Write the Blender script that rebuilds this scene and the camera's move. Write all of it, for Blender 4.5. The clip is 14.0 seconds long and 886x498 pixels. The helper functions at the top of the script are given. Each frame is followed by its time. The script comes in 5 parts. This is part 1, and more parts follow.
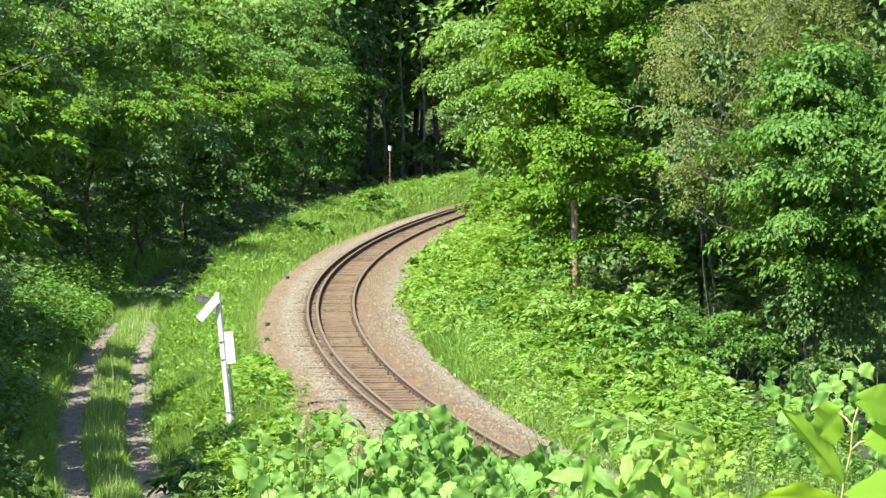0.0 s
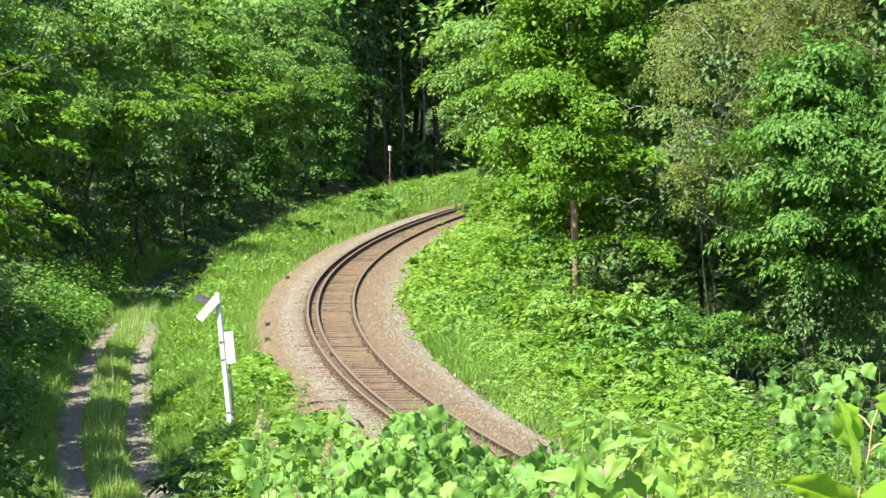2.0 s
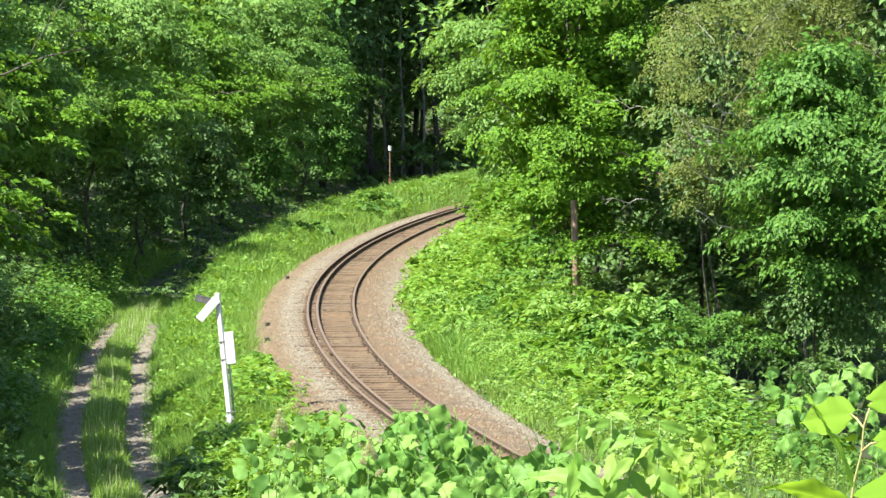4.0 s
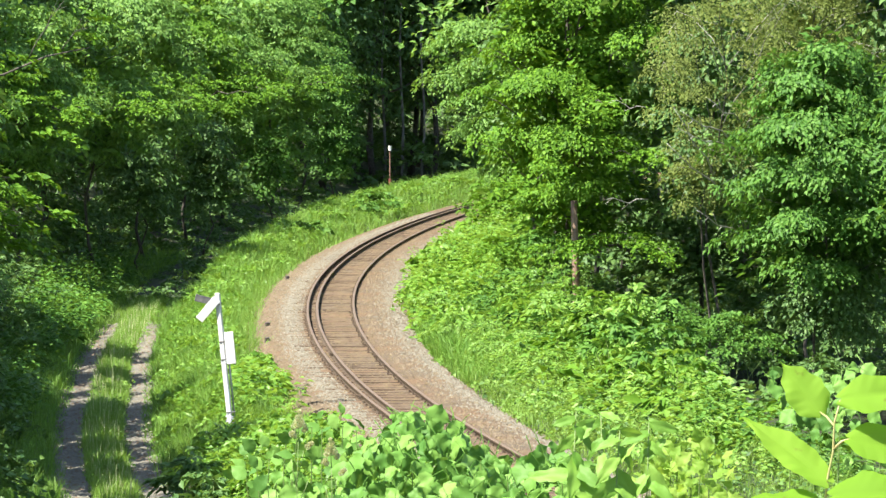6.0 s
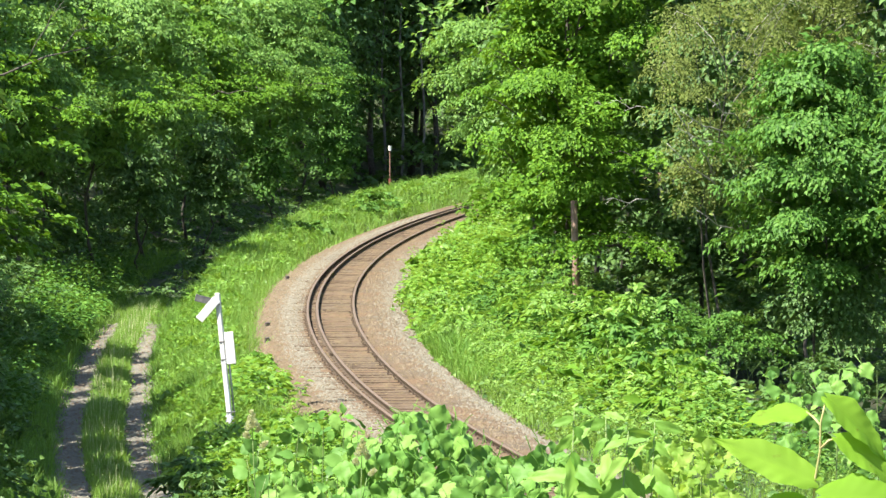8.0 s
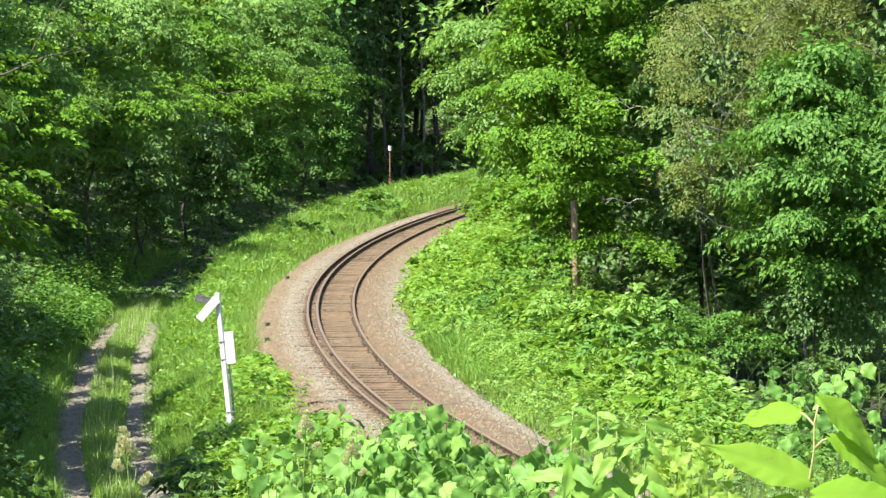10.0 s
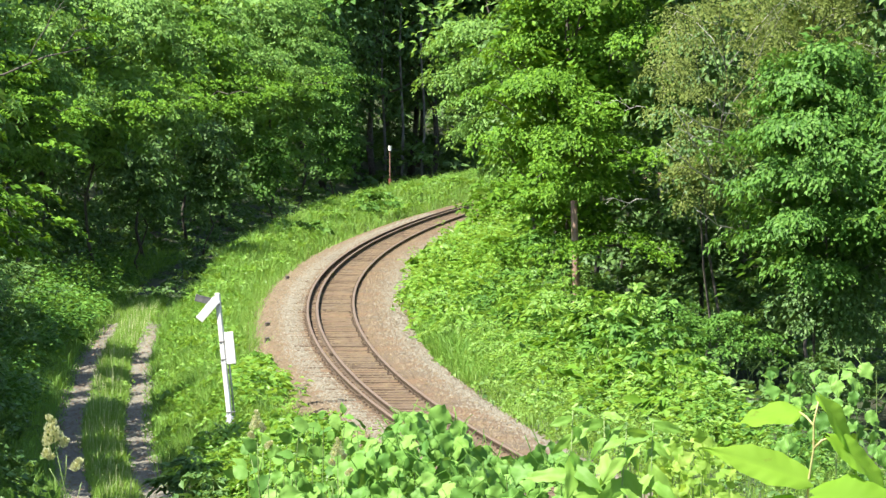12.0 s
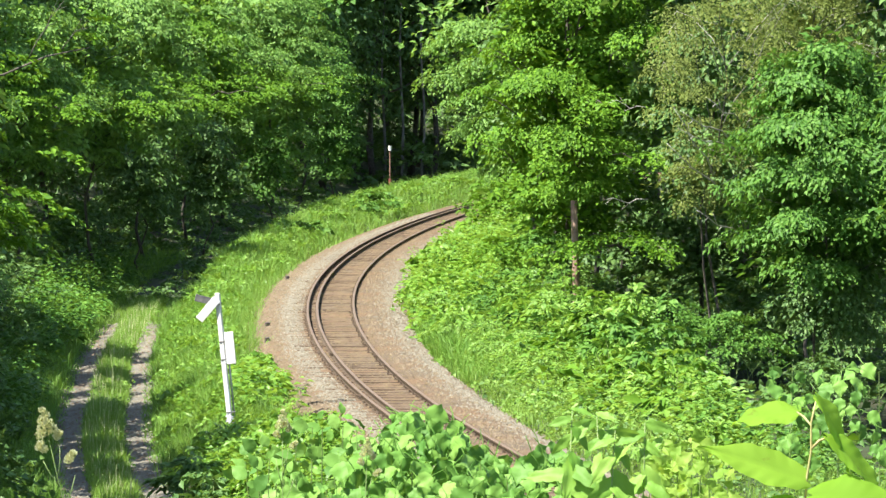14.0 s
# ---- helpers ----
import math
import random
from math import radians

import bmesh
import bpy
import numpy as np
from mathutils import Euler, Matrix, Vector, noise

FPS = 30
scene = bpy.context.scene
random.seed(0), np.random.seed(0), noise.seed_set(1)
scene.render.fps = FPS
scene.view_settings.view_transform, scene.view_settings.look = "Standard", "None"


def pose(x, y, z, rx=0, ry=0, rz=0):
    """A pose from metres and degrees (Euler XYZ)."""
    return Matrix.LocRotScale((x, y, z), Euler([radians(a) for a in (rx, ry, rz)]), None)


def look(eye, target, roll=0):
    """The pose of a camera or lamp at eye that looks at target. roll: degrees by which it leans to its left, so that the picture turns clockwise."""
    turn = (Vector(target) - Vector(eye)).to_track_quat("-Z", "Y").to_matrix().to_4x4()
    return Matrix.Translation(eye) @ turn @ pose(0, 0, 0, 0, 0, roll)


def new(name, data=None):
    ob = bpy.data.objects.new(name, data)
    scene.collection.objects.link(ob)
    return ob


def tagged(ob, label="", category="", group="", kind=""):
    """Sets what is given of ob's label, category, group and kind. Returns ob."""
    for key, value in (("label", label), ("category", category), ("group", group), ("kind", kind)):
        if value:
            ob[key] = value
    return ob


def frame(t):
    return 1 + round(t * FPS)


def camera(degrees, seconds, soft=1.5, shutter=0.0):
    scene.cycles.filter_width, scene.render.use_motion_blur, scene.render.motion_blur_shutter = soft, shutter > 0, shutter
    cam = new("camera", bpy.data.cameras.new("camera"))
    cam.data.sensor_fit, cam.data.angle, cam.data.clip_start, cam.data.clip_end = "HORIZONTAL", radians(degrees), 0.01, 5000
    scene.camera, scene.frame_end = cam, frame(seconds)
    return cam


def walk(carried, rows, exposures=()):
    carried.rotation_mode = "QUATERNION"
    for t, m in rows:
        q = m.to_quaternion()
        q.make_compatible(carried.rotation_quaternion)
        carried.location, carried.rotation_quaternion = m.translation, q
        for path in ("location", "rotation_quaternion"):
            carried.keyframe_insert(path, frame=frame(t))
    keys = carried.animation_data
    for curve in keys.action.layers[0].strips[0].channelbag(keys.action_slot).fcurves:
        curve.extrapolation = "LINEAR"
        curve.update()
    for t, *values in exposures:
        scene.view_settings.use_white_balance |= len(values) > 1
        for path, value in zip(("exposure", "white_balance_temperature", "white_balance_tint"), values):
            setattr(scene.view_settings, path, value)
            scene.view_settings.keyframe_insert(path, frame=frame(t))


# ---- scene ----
cam = camera(11.73, 14.0, soft=1.5)
EYE = pose(0, 0, 6.613, 90 - 2.789, 0, 0)
walk(cam, [(0.0, EYE), (14.0, EYE)])

# ---- light ----
SUN_EL, SUN_AZ = 55.0, -124.0          # azimuth from +y, clockwise
world = bpy.data.worlds.new("sky")
scene.world = world
world.use_nodes = True
wn = world.node_tree
sky = wn.nodes.new("ShaderNodeTexSky")
sky.sky_type = "NISHITA"
sky.sun_disc = False
sky.sun_elevation = radians(SUN_EL)
sky.sun_rotation = radians(SUN_AZ)
wn.links.new(sky.outputs[0], wn.nodes["Background"].inputs[0])
wn.nodes["Background"].inputs[1].default_value = 0.088
sun_data = bpy.data.lights.new("sun", "SUN")
sun_data.energy, sun_data.angle, sun_data.color = 4.8, radians(0.55), (1.0, 0.95, 0.86)
sun = new("sun", sun_data)
SUN_DIR = Vector((math.sin(radians(SUN_AZ)) * math.cos(radians(SUN_EL)),
                  math.cos(radians(SUN_AZ)) * math.cos(radians(SUN_EL)), math.sin(radians(SUN_EL))))
sun.matrix_world = look(SUN_DIR * 60, (0, 0, 0))
scene.view_settings.exposure = 1.50

rng = np.random.default_rng(7)


# ---- materials ----
def nodes_of(name):
    m = bpy.data.materials.new(name)
    m.use_nodes = True
    nt = m.node_tree
    return m, nt, nt.nodes["Principled BSDF"]


def ramp(nt, fac, stops):
    r = nt.nodes.new("ShaderNodeValToRGB")
    el = r.color_ramp.elements
    while len(el) < len(stops):
        el.new(0.5)
    for e, (p, c) in zip(el, stops):
        e.position, e.color = p, (*c, 1)
    nt.links.new(fac, r.inputs[0])
    return r.outputs[0]


def noise_tex(nt, scale, detail=5, rough=0.6):
    tc = nt.nodes.new("ShaderNodeTexCoord")
    n = nt.nodes.new("ShaderNodeTexNoise")
    n.inputs["Scale"].default_value, n.inputs["Detail"].default_value, n.inputs["Roughness"].default_value = scale, detail, rough
    nt.links.new(tc.outputs["Object"], n.inputs["Vector"])
    return n.outputs["Fac"]


def mix(nt, fac, a, b, mode="MIX"):
    m = nt.nodes.new("ShaderNodeMix")
    m.data_type, m.blend_type = "RGBA", mode
    for k, v in ((0, fac), (6, a), (7, b)):
        if isinstance(v, (float, int)):
            m.inputs[k].default_value = v
        elif isinstance(v, tuple):
            m.inputs[k].default_value = (*v, 1)
        else:
            nt.links.new(v, m.inputs[k])
    return m.outputs[2]


def bump(nt, bsdf, fac, strength, dist):
    b = nt.nodes.new("ShaderNodeBump")
    b.inputs["Strength"].default_value, b.inputs["Distance"].default_value = strength, dist
    nt.links.new(fac, b.inputs["Height"])
    nt.links.new(b.outputs[0], bsdf.inputs["Normal"])


def leaf_mat(name, dark, mid, light, trans=0.34, rough=0.52, veins=0.0, patch=0.35, by_object=False, gloss=0.32):
    """Leaves: colour by leaf, slow patches over the crown, light through the blade."""
    m, nt, b = nodes_of(name)
    if by_object:
        rnd = nt.nodes.new("ShaderNodeObjectInfo").outputs["Random"]
    else:
        rnd = nt.nodes.new("ShaderNodeNewGeometry").outputs["Random Per Island"]
    col = ramp(nt, rnd, [(0.0, dark), (0.45, mid), (1.0, light)])
    col = mix(nt, noise_tex(nt, 0.7, 3), col, mix(nt, 0.5, col, dark), "MIX") if patch else col
    fine = noise_tex(nt, 60.0, 2)
    if veins:
        blot = noise_tex(nt, veins, 4)
        col = mix(nt, mixfac(nt, blot, 0.5), col, dark)
        bump(nt, b, blot, 0.2, 0.004)
        spot = ramp(nt, noise_tex(nt, 14.0, 4), [(0.0, (0, 0, 0)), (0.68, (0, 0, 0)), (0.76, (1, 1, 1))])
        col = mix(nt, spot, col, (0.16, 0.14, 0.03))
    else:
        bump(nt, b, fine, 0.25, 0.004)
    nt.links.new(col, b.inputs["Base Color"])
    b.inputs["Roughness"].default_value = rough
    b.inputs["Specular IOR Level"].default_value = 0.16 if veins else gloss
    t = nt.nodes.new("ShaderNodeBsdfTranslucent")
    tcol = mix(nt, 0.55, col, (light[0] * 1.5, light[1] * 1.35, light[2] * 0.6))
    nt.links.new(tcol, t.inputs["Color"])
    mx = nt.nodes.new("ShaderNodeMixShader")
    mx.inputs[0].default_value = trans
    nt.links.new(b.outputs[0], mx.inputs[1])
    nt.links.new(t.outputs[0], mx.inputs[2])
    nt.links.new(mx.outputs[0], nt.nodes["Material Output"].inputs["Surface"])
    return m


def mixfac(nt, fac, k):
    n = nt.nodes.new("ShaderNodeMath")
    n.operation = "MULTIPLY"
    nt.links.new(fac, n.inputs[0])
    n.inputs[1].default_value = k
    return n.outputs[0]


def grain_mat(name, cols, scale, rough=0.85, bump_s=0.5, bump_d=0.01, metal=0.0, second=None, island=False, obj=False):
    """Solid stuff: ramp over noise at one scale, stains at a slower one."""
    m, nt, b = nodes_of(name)
    n = noise_tex(nt, scale, 6, 0.65)
    step = 1.0 / (len(cols) - 1)
    col = ramp(nt, n, [(0.25 + 0.5 * i * step, c) for i, c in enumerate(cols)])
    if second:
        slow = ramp(nt, noise_tex(nt, second[1], 4), [(0.42, (0, 0, 0)), (0.62, (1, 1, 1))])
        col = mix(nt, slow, col, mix(nt, 0.6, col, second[0]))
    if island or obj:
        src = nt.nodes.new("ShaderNodeObjectInfo").outputs["Random"] if obj else nt.nodes.new("ShaderNodeNewGeometry").outputs["Random Per Island"]
        v = ramp(nt, src, [(0.0, (0.74, 0.72, 0.70)), (0.6, (1, 1, 1)), (1.0, (1.18, 1.16, 1.14))])
        col = mix(nt, 1.0, col, v, "MULTIPLY")
    nt.links.new(col, b.inputs["Base Color"])
    b.inputs["Roughness"].default_value, b.inputs["Metallic"].default_value = rough, metal
    bump(nt, b, noise_tex(nt, scale * 2.2, 4), bump_s, bump_d)
    return m


M_CROWN = leaf_mat("leaf_maple", (0.058, 0.145, 0.015), (0.118, 0.255, 0.022), (0.190, 0.350, 0.032), trans=0.25, gloss=0.14)
M_CROWN_DEEP = leaf_mat("leaf_deep", (0.052, 0.118, 0.034), (0.106, 0.212, 0.053), (0.178, 0.308, 0.078), trans=0.25)
# paler, bluer leaf green: distance haze is mixed into the colour
M_CROWN_HAZED = leaf_mat("leaf_hazed", (0.090, 0.195, 0.042), (0.175, 0.335, 0.070), (0.270, 0.445, 0.100), trans=0.33, gloss=0.25)
M_CROWN_OLIVE = leaf_mat("leaf_olive", (0.085, 0.118, 0.024), (0.150, 0.200, 0.042), (0.230, 0.285, 0.075), trans=0.2, gloss=0.12)
M_CROWN_BLUE = leaf_mat("leaf_cool", (0.050, 0.132, 0.024), (0.102, 0.238, 0.038), (0.168, 0.325, 0.058), trans=0.26, gloss=0.18)
M_HERB = leaf_mat("leaf_herb", (0.090, 0.205, 0.026), (0.170, 0.345, 0.045), (0.280, 0.455, 0.080), rough=0.42)
M_WEED_PALE = leaf_mat("leaf_weed_pale", (0.118, 0.250, 0.040), (0.205, 0.380, 0.066), (0.315, 0.490, 0.120), rough=0.5)
M_GRASS = leaf_mat("grass_blade", (0.084, 0.205, 0.028), (0.156, 0.325, 0.044), (0.265, 0.420, 0.084), trans=0.3, rough=0.55)
M_GRASS_PALE = leaf_mat("grass_pale", (0.125, 0.255, 0.030), (0.210, 0.368, 0.056), (0.310, 0.445, 0.118), trans=0.3, rough=0.55)
M_VINE = leaf_mat("leaf_vine", (0.074, 0.186, 0.034), (0.138, 0.290, 0.050), (0.215, 0.390, 0.078), trans=0.22, rough=0.55, gloss=0.22, patch=0, by_object=True)
M_KNOT = leaf_mat("leaf_knotweed", (0.195, 0.385, 0.032), (0.250, 0.455, 0.045), (0.300, 0.50, 0.060), trans=0.55, rough=0.7, veins=22.0, patch=0, by_object=True)
M_LIME = leaf_mat("leaf_lime", (0.20, 0.37, 0.045), (0.265, 0.435, 0.062), (0.34, 0.50, 0.09), trans=0.5, rough=0.6, patch=0, by_object=True)
M_SEED = leaf_mat("seed_head", (0.41, 0.46, 0.23), (0.55, 0.57, 0.33), (0.67, 0.67, 0.44), trans=0.3, rough=0.8, patch=0)
M_LANCE = leaf_mat("leaf_lance", (0.125, 0.28, 0.036), (0.195, 0.38, 0.056), (0.27, 0.46, 0.076), trans=0.36, rough=0.55, patch=0, by_object=True)
M_STEM = grain_mat("green_stem", [(0.12, 0.20, 0.05), (0.24, 0.32, 0.10)], 30.0, 0.5, 0.2)
M_STEM_RED = grain_mat("knotweed_stem", [(0.28, 0.33, 0.10), (0.38, 0.35, 0.14), (0.43, 0.27, 0.14)], 14.0, 0.45, 0.2)
M_BARK = grain_mat("bark_grey", [(0.035, 0.030, 0.024), (0.080, 0.068, 0.055), (0.16, 0.14, 0.12)], 6.0, 0.9, 0.8, 0.02)
# pale birch bark darkened: the wood's shade is put into its colour
M_BIRCH_SHADED = grain_mat("bark_birch_shade", [(0.07, 0.065, 0.058), (0.15, 0.14, 0.128), (0.24, 0.23, 0.21)], 3.0, 0.85, 0.6, 0.02)
M_BARK_PALE = grain_mat("bark_pale", [(0.22, 0.20, 0.17), (0.38, 0.35, 0.31), (0.55, 0.52, 0.48)], 5.0, 0.85, 0.6, 0.02)
M_POLE = grain_mat("pole_wood", [(0.20, 0.12, 0.085), (0.31, 0.20, 0.15), (0.41, 0.29, 0.22)], 7.0, 0.85, 0.5, 0.01)
M_SOIL = grain_mat("soil", [(0.017, 0.016, 0.007), (0.030, 0.034, 0.012), (0.032, 0.062, 0.014)], 1.6, 0.95, 0.8, 0.05, second=((0.035, 0.07, 0.018), 0.35))
M_RUT = grain_mat("gravel_rut", [(0.095, 0.088, 0.072), (0.178, 0.165, 0.134), (0.27, 0.252, 0.210)], 9.0, 0.95, 0.9, 0.03, second=((0.10, 0.095, 0.07), 0.9))
M_BALLAST = grain_mat("ballast", [(0.076, 0.055, 0.034), (0.136, 0.101, 0.063), (0.20, 0.155, 0.106)], 16.0, 0.95, 1.0, 0.04, second=((0.20, 0.11, 0.05), 0.5))
M_STONE_GREY = grain_mat("stone_grey", [(0.140, 0.128, 0.093), (0.192, 0.177, 0.132), (0.248, 0.230, 0.178)], 5.0, 0.95, 0.4, island=True)
M_STONE_RUST = grain_mat("stone_rust", [(0.106, 0.078, 0.040), (0.158, 0.120, 0.063), (0.205, 0.162, 0.092)], 5.0, 0.95, 0.4, island=True)
M_STONE_TAN = grain_mat("stone_tan", [(0.105, 0.080, 0.048), (0.165, 0.128, 0.080), (0.235, 0.190, 0.130)], 5.0, 0.95, 0.4, island=True)
M_SLEEPER = grain_mat("sleeper_wood", [(0.060, 0.040, 0.026), (0.105, 0.072, 0.046), (0.155, 0.112, 0.075)], 8.0, 0.9, 0.7, 0.01, obj=True)
M_RAIL = grain_mat("rail_rust", [(0.040, 0.027, 0.016), (0.072, 0.049, 0.029), (0.118, 0.082, 0.049)], 9.0, 0.8, 0.3, 0.004)
M_RAIL_TOP = grain_mat("rail_head", [(0.15, 0.103, 0.068), (0.25, 0.180, 0.126)], 7.0, 0.55, 0.1, 0.002, metal=0.2)
M_WHITE = grain_mat("white_paint", [(0.68, 0.68, 0.68), (0.80, 0.80, 0.80), (0.83, 0.83, 0.83)], 5.0, 0.5, 0.15, 0.003, second=((0.52, 0.48, 0.42), 2.2))
M_GREY = grain_mat("galvanised", [(0.30, 0.31, 0.33), (0.45, 0.46, 0.48)], 11.0, 0.45, 0.15, 0.002, metal=0.5)
M_DARK = grain_mat("weathered_back", [(0.05, 0.05, 0.05), (0.11, 0.11, 0.11), (0.20, 0.19, 0.18)], 9.0, 0.8, 0.3)
M_RED = grain_mat("red_paint", [(0.26, 0.08, 0.055), (0.38, 0.13, 0.09)], 8.0, 0.6, 0.2)
M_RUSTPOLE = grain_mat("rusty_pole", [(0.22, 0.12, 0.085), (0.34, 0.20, 0.15)], 8.0, 0.7, 0.3)
M_LITTER = grain_mat("dry_litter", [(0.10, 0.07, 0.045), (0.2, 0.14, 0.085)], 6.0, 0.95, 0.5)

# ---- plan of the line: centreline by distance from the hill ----
K0, K1, K2 = 3.2405e-3, -1.7354e-5, 1.544e-8
S = np.arange(-160.0, 200.5, 0.5)
KC = np.clip(S, -45, 120)
ANG_STEP = (K0 + K1 * KC + K2 * KC * KC) * 0.5
i0 = int(np.argmin(abs(S)))
ANG = np.concatenate([[0], np.cumsum(ANG_STEP[:-1])])
ANG = ANG - ANG[i0] - 0.04687
DX, DY = np.sin(ANG), np.cos(ANG)
CX = np.concatenate([[0], np.cumsum((DX[1:] + DX[:-1]) * 0.25)])
CY = np.concatenate([[0], np.cumsum((DY[1:] + DY[:-1]) * 0.25)])
CX, CY = CX - CX[i0] - 2.5404, CY - CY[i0] + 100.0


def track_x(y):
    return np.interp(y, CY, CX)


def track_u(x, y):
    """Signed distance to the right of the track's centreline."""
    return (x - np.interp(y, CY, CX)) * np.cos(np.interp(y, CY, ANG))


def on_track(s, u, z=0.0):
    a = np.interp(s, S, ANG)
    return np.interp(s, S, CX) + u * np.cos(a), np.interp(s, S, CY) - u * np.sin(a), z


def road_off(y):
    return np.interp(y, [40, 72, 92, 110, 123, 150, 170, 230], [5.9, 5.65, 5.2, 5.26, 5.55, 6.8, 8.0, 11.0])


def wobble(x, y):
    return (np.sin(x * 1.3 + 0.7) * np.cos(y * 0.9 + x * 0.3) + 0.6 * np.sin(x * 2.9 - y * 2.1 + 1.3) + 0.4 * np.sin(x * 5.3 + y * 4.7)) / 2.0


def ground_z(x, y):
    x, y = np.asarray(x, float), np.asarray(y, float)
    u = track_u(x, y)
    ro = road_off(y)
    v = -u - ro                                   # to the left of the road's middle
    left = np.interp(-u, [0, 1.7, 2.3, 3.1], [-0.42, -0.42, -0.36, -0.45])
    left = left + np.interp(y, [104, 128, 150, 168, 190], [0, 0.3, 0.6, 0.8, 0.75]) * np.clip((-u - 1.9) / 1.6, 0, 1)
    crest = 3.1 + np.interp(y, [110, 130], [0, 0.9])
    tail = np.clip((-u - crest) / np.maximum(ro - 1.1 - crest, 0.3), 0, 1)
    left = left + (-1.0 - left) * tail * tail * (3 - 2 * tail)
    left = np.where(v > 1.1, -1.0 + np.interp(v, [1.1, 2.2, 6, 14, 60, 400], [0, 0.25, 0.9, 3.0, 22, 60]), left)
    right = np.interp(u, [0, 1.7, 2.2, 5.0, 7.0, 10, 15, 24, 80, 400], [-0.42, -0.42, -0.35, -0.30, -0.9, -2.3, -2.5, 1.0, 24, 60])
    z = np.where(u < 0, left, right)
    rut = np.exp(-((abs(v) - 0.62) / 0.25) ** 2) * 0.05
    off_road = (abs(v) > 1.0) & (abs(u) > 2.0)
    z = z - rut + np.where(off_road, wobble(x, y) * 0.07, 0.0)
    far = np.clip((y - 212) / 60, 0, 4)
    z = z + far * far * 5.0
    # the hill on which the camera stands, left of the line
    hill = np.interp(y, [-400, -40, 12, 50], [9.0, 5.0, 4.35, -1.0])
    edge = np.clip((-u - 2.6) / 3.2, 0, 1) * np.clip((52 - y) / 12, 0, 1)
    z = np.where(edge > 0, z + (np.maximum(hill, z) - z) * edge, z)
    return z


# ---- mesh helpers ----
def quick_mesh(name, verts, faces):
    """A mesh from arrays: verts n x 3, faces m x k."""
    verts, faces = np.ascontiguousarray(verts, np.float32), np.ascontiguousarray(faces, np.int32)
    me = bpy.data.meshes.new(name)
    m, k = faces.shape
    me.vertices.add(len(verts))
    me.vertices.foreach_set("co", verts.ravel())
    me.loops.add(m * k)
    me.loops.foreach_set("vertex_index", faces.ravel())
    me.polygons.add(m)
    me.polygons.foreach_set("loop_start", np.arange(0, m * k, k, dtype=np.int32))
    me.update(calc_edges=True)
    me.validate()
    return me


def place(name, mesh, material, parent=None, label="", m=None):
    ob = new(name, mesh)
    if not mesh.materials:
        for mat in (material if isinstance(material, (list, tuple)) else [material]):
            mesh.materials.append(mat)
    if parent is not None:
        ob.parent = parent
    if m is not None:
        ob.matrix_basis = m
    if label:
        tagged(ob, label)
    return ob


def part(name, bm, material, parent, label="", m=None, smooth=False):
    me = bpy.data.meshes.new(name)
    bm.to_mesh(me)
    bm.free()
    if smooth:
        for p in me.polygons:
            p.use_smooth = True
    return place(name, me, material, parent, label, m)


def empty(name, m, label, category, group="", kind=""):
    ob = new(name)
    ob.matrix_basis = m
    return tagged(ob, label, category, group, kind)


def tube(bm, pts, radii, sides=7):
    """A tapered tube through points, closed at both ends."""
    rings = []
    for i, p in enumerate(pts):
        p = Vector(p)
        d = (Vector(pts[min(i + 1, len(pts) - 1)]) - Vector(pts[max(i - 1, 0)])).normalized()
        a = d.orthogonal().normalized() if i == 0 else (rings[-1][1] - d * rings[-1][1].dot(d)).normalized()
        b = d.cross(a)
        ring = [bm.verts.new(p + (a * math.cos(2 * math.pi * k / sides) + b * math.sin(2 * math.pi * k / sides)) * radii[i]) for k in range(sides)]
        rings.append((ring, a))
    for (r0, _), (r1, _) in zip(rings, rings[1:]):
        for k in range(sides):
            bm.faces.new((r0[k], r0[(k + 1) % sides], r1[(k + 1) % sides], r1[k]))
    bm.faces.new(reversed(rings[0][0]))
    bm.faces.new(rings[-1][0])


def block(bm, sx, sy, sz, m=None, bevel=0.0):
    got = bmesh.ops.create_cube(bm, size=1.0, matrix=(m or Matrix()) @ Matrix.Diagonal((sx, sy, sz, 1)))
    if bevel:
        edges = list({e for v in got["verts"] for e in v.link_edges})
        bmesh.ops.bevel(bm, geom=edges, offset=bevel, segments=1, affect="EDGES")


def shaft(name, pts, radii, mat, parent, label="", sides=8):
    bm = bmesh.new()
    tube(bm, pts, radii, sides)
    return part(name, bm, mat, parent, label, smooth=True)


def own_seed(x, y):
    """Start the random numbers anew for the thing that grows at x, y."""
    global rng
    rng = np.random.default_rng(int(round(x * 977 + y * 7919)) % 1000003)


def unit(v):
    return v / np.maximum(np.linalg.norm(v, axis=1, keepdims=True), 1e-9)


def leaf_arrays(pos, along, up, length, width, fold=0.18):
    """Folded four-cornered leaves: base, two shoulders, tip. Two faces to a leaf."""
    n = len(pos)
    along = unit(along)
    side = unit(np.cross(along, up))
    up = np.cross(side, along)
    L, W = length[:, None], width[:, None]
    mid = pos + along * L * 0.45
    v = np.empty((n, 4, 3), np.float32)
    v[:, 0] = pos
    v[:, 1] = mid + side * W * 0.5 + up * W * fold
    v[:, 2] = pos + along * L - up * L * 0.12
    v[:, 3] = mid - side * W * 0.5 + up * W * fold
    base = (np.arange(n) * 4)[:, None]
    f = np.concatenate([base + [0, 1, 2], base + [0, 2, 3]], 1).reshape(-1, 3)
    return v.reshape(-1, 3), f


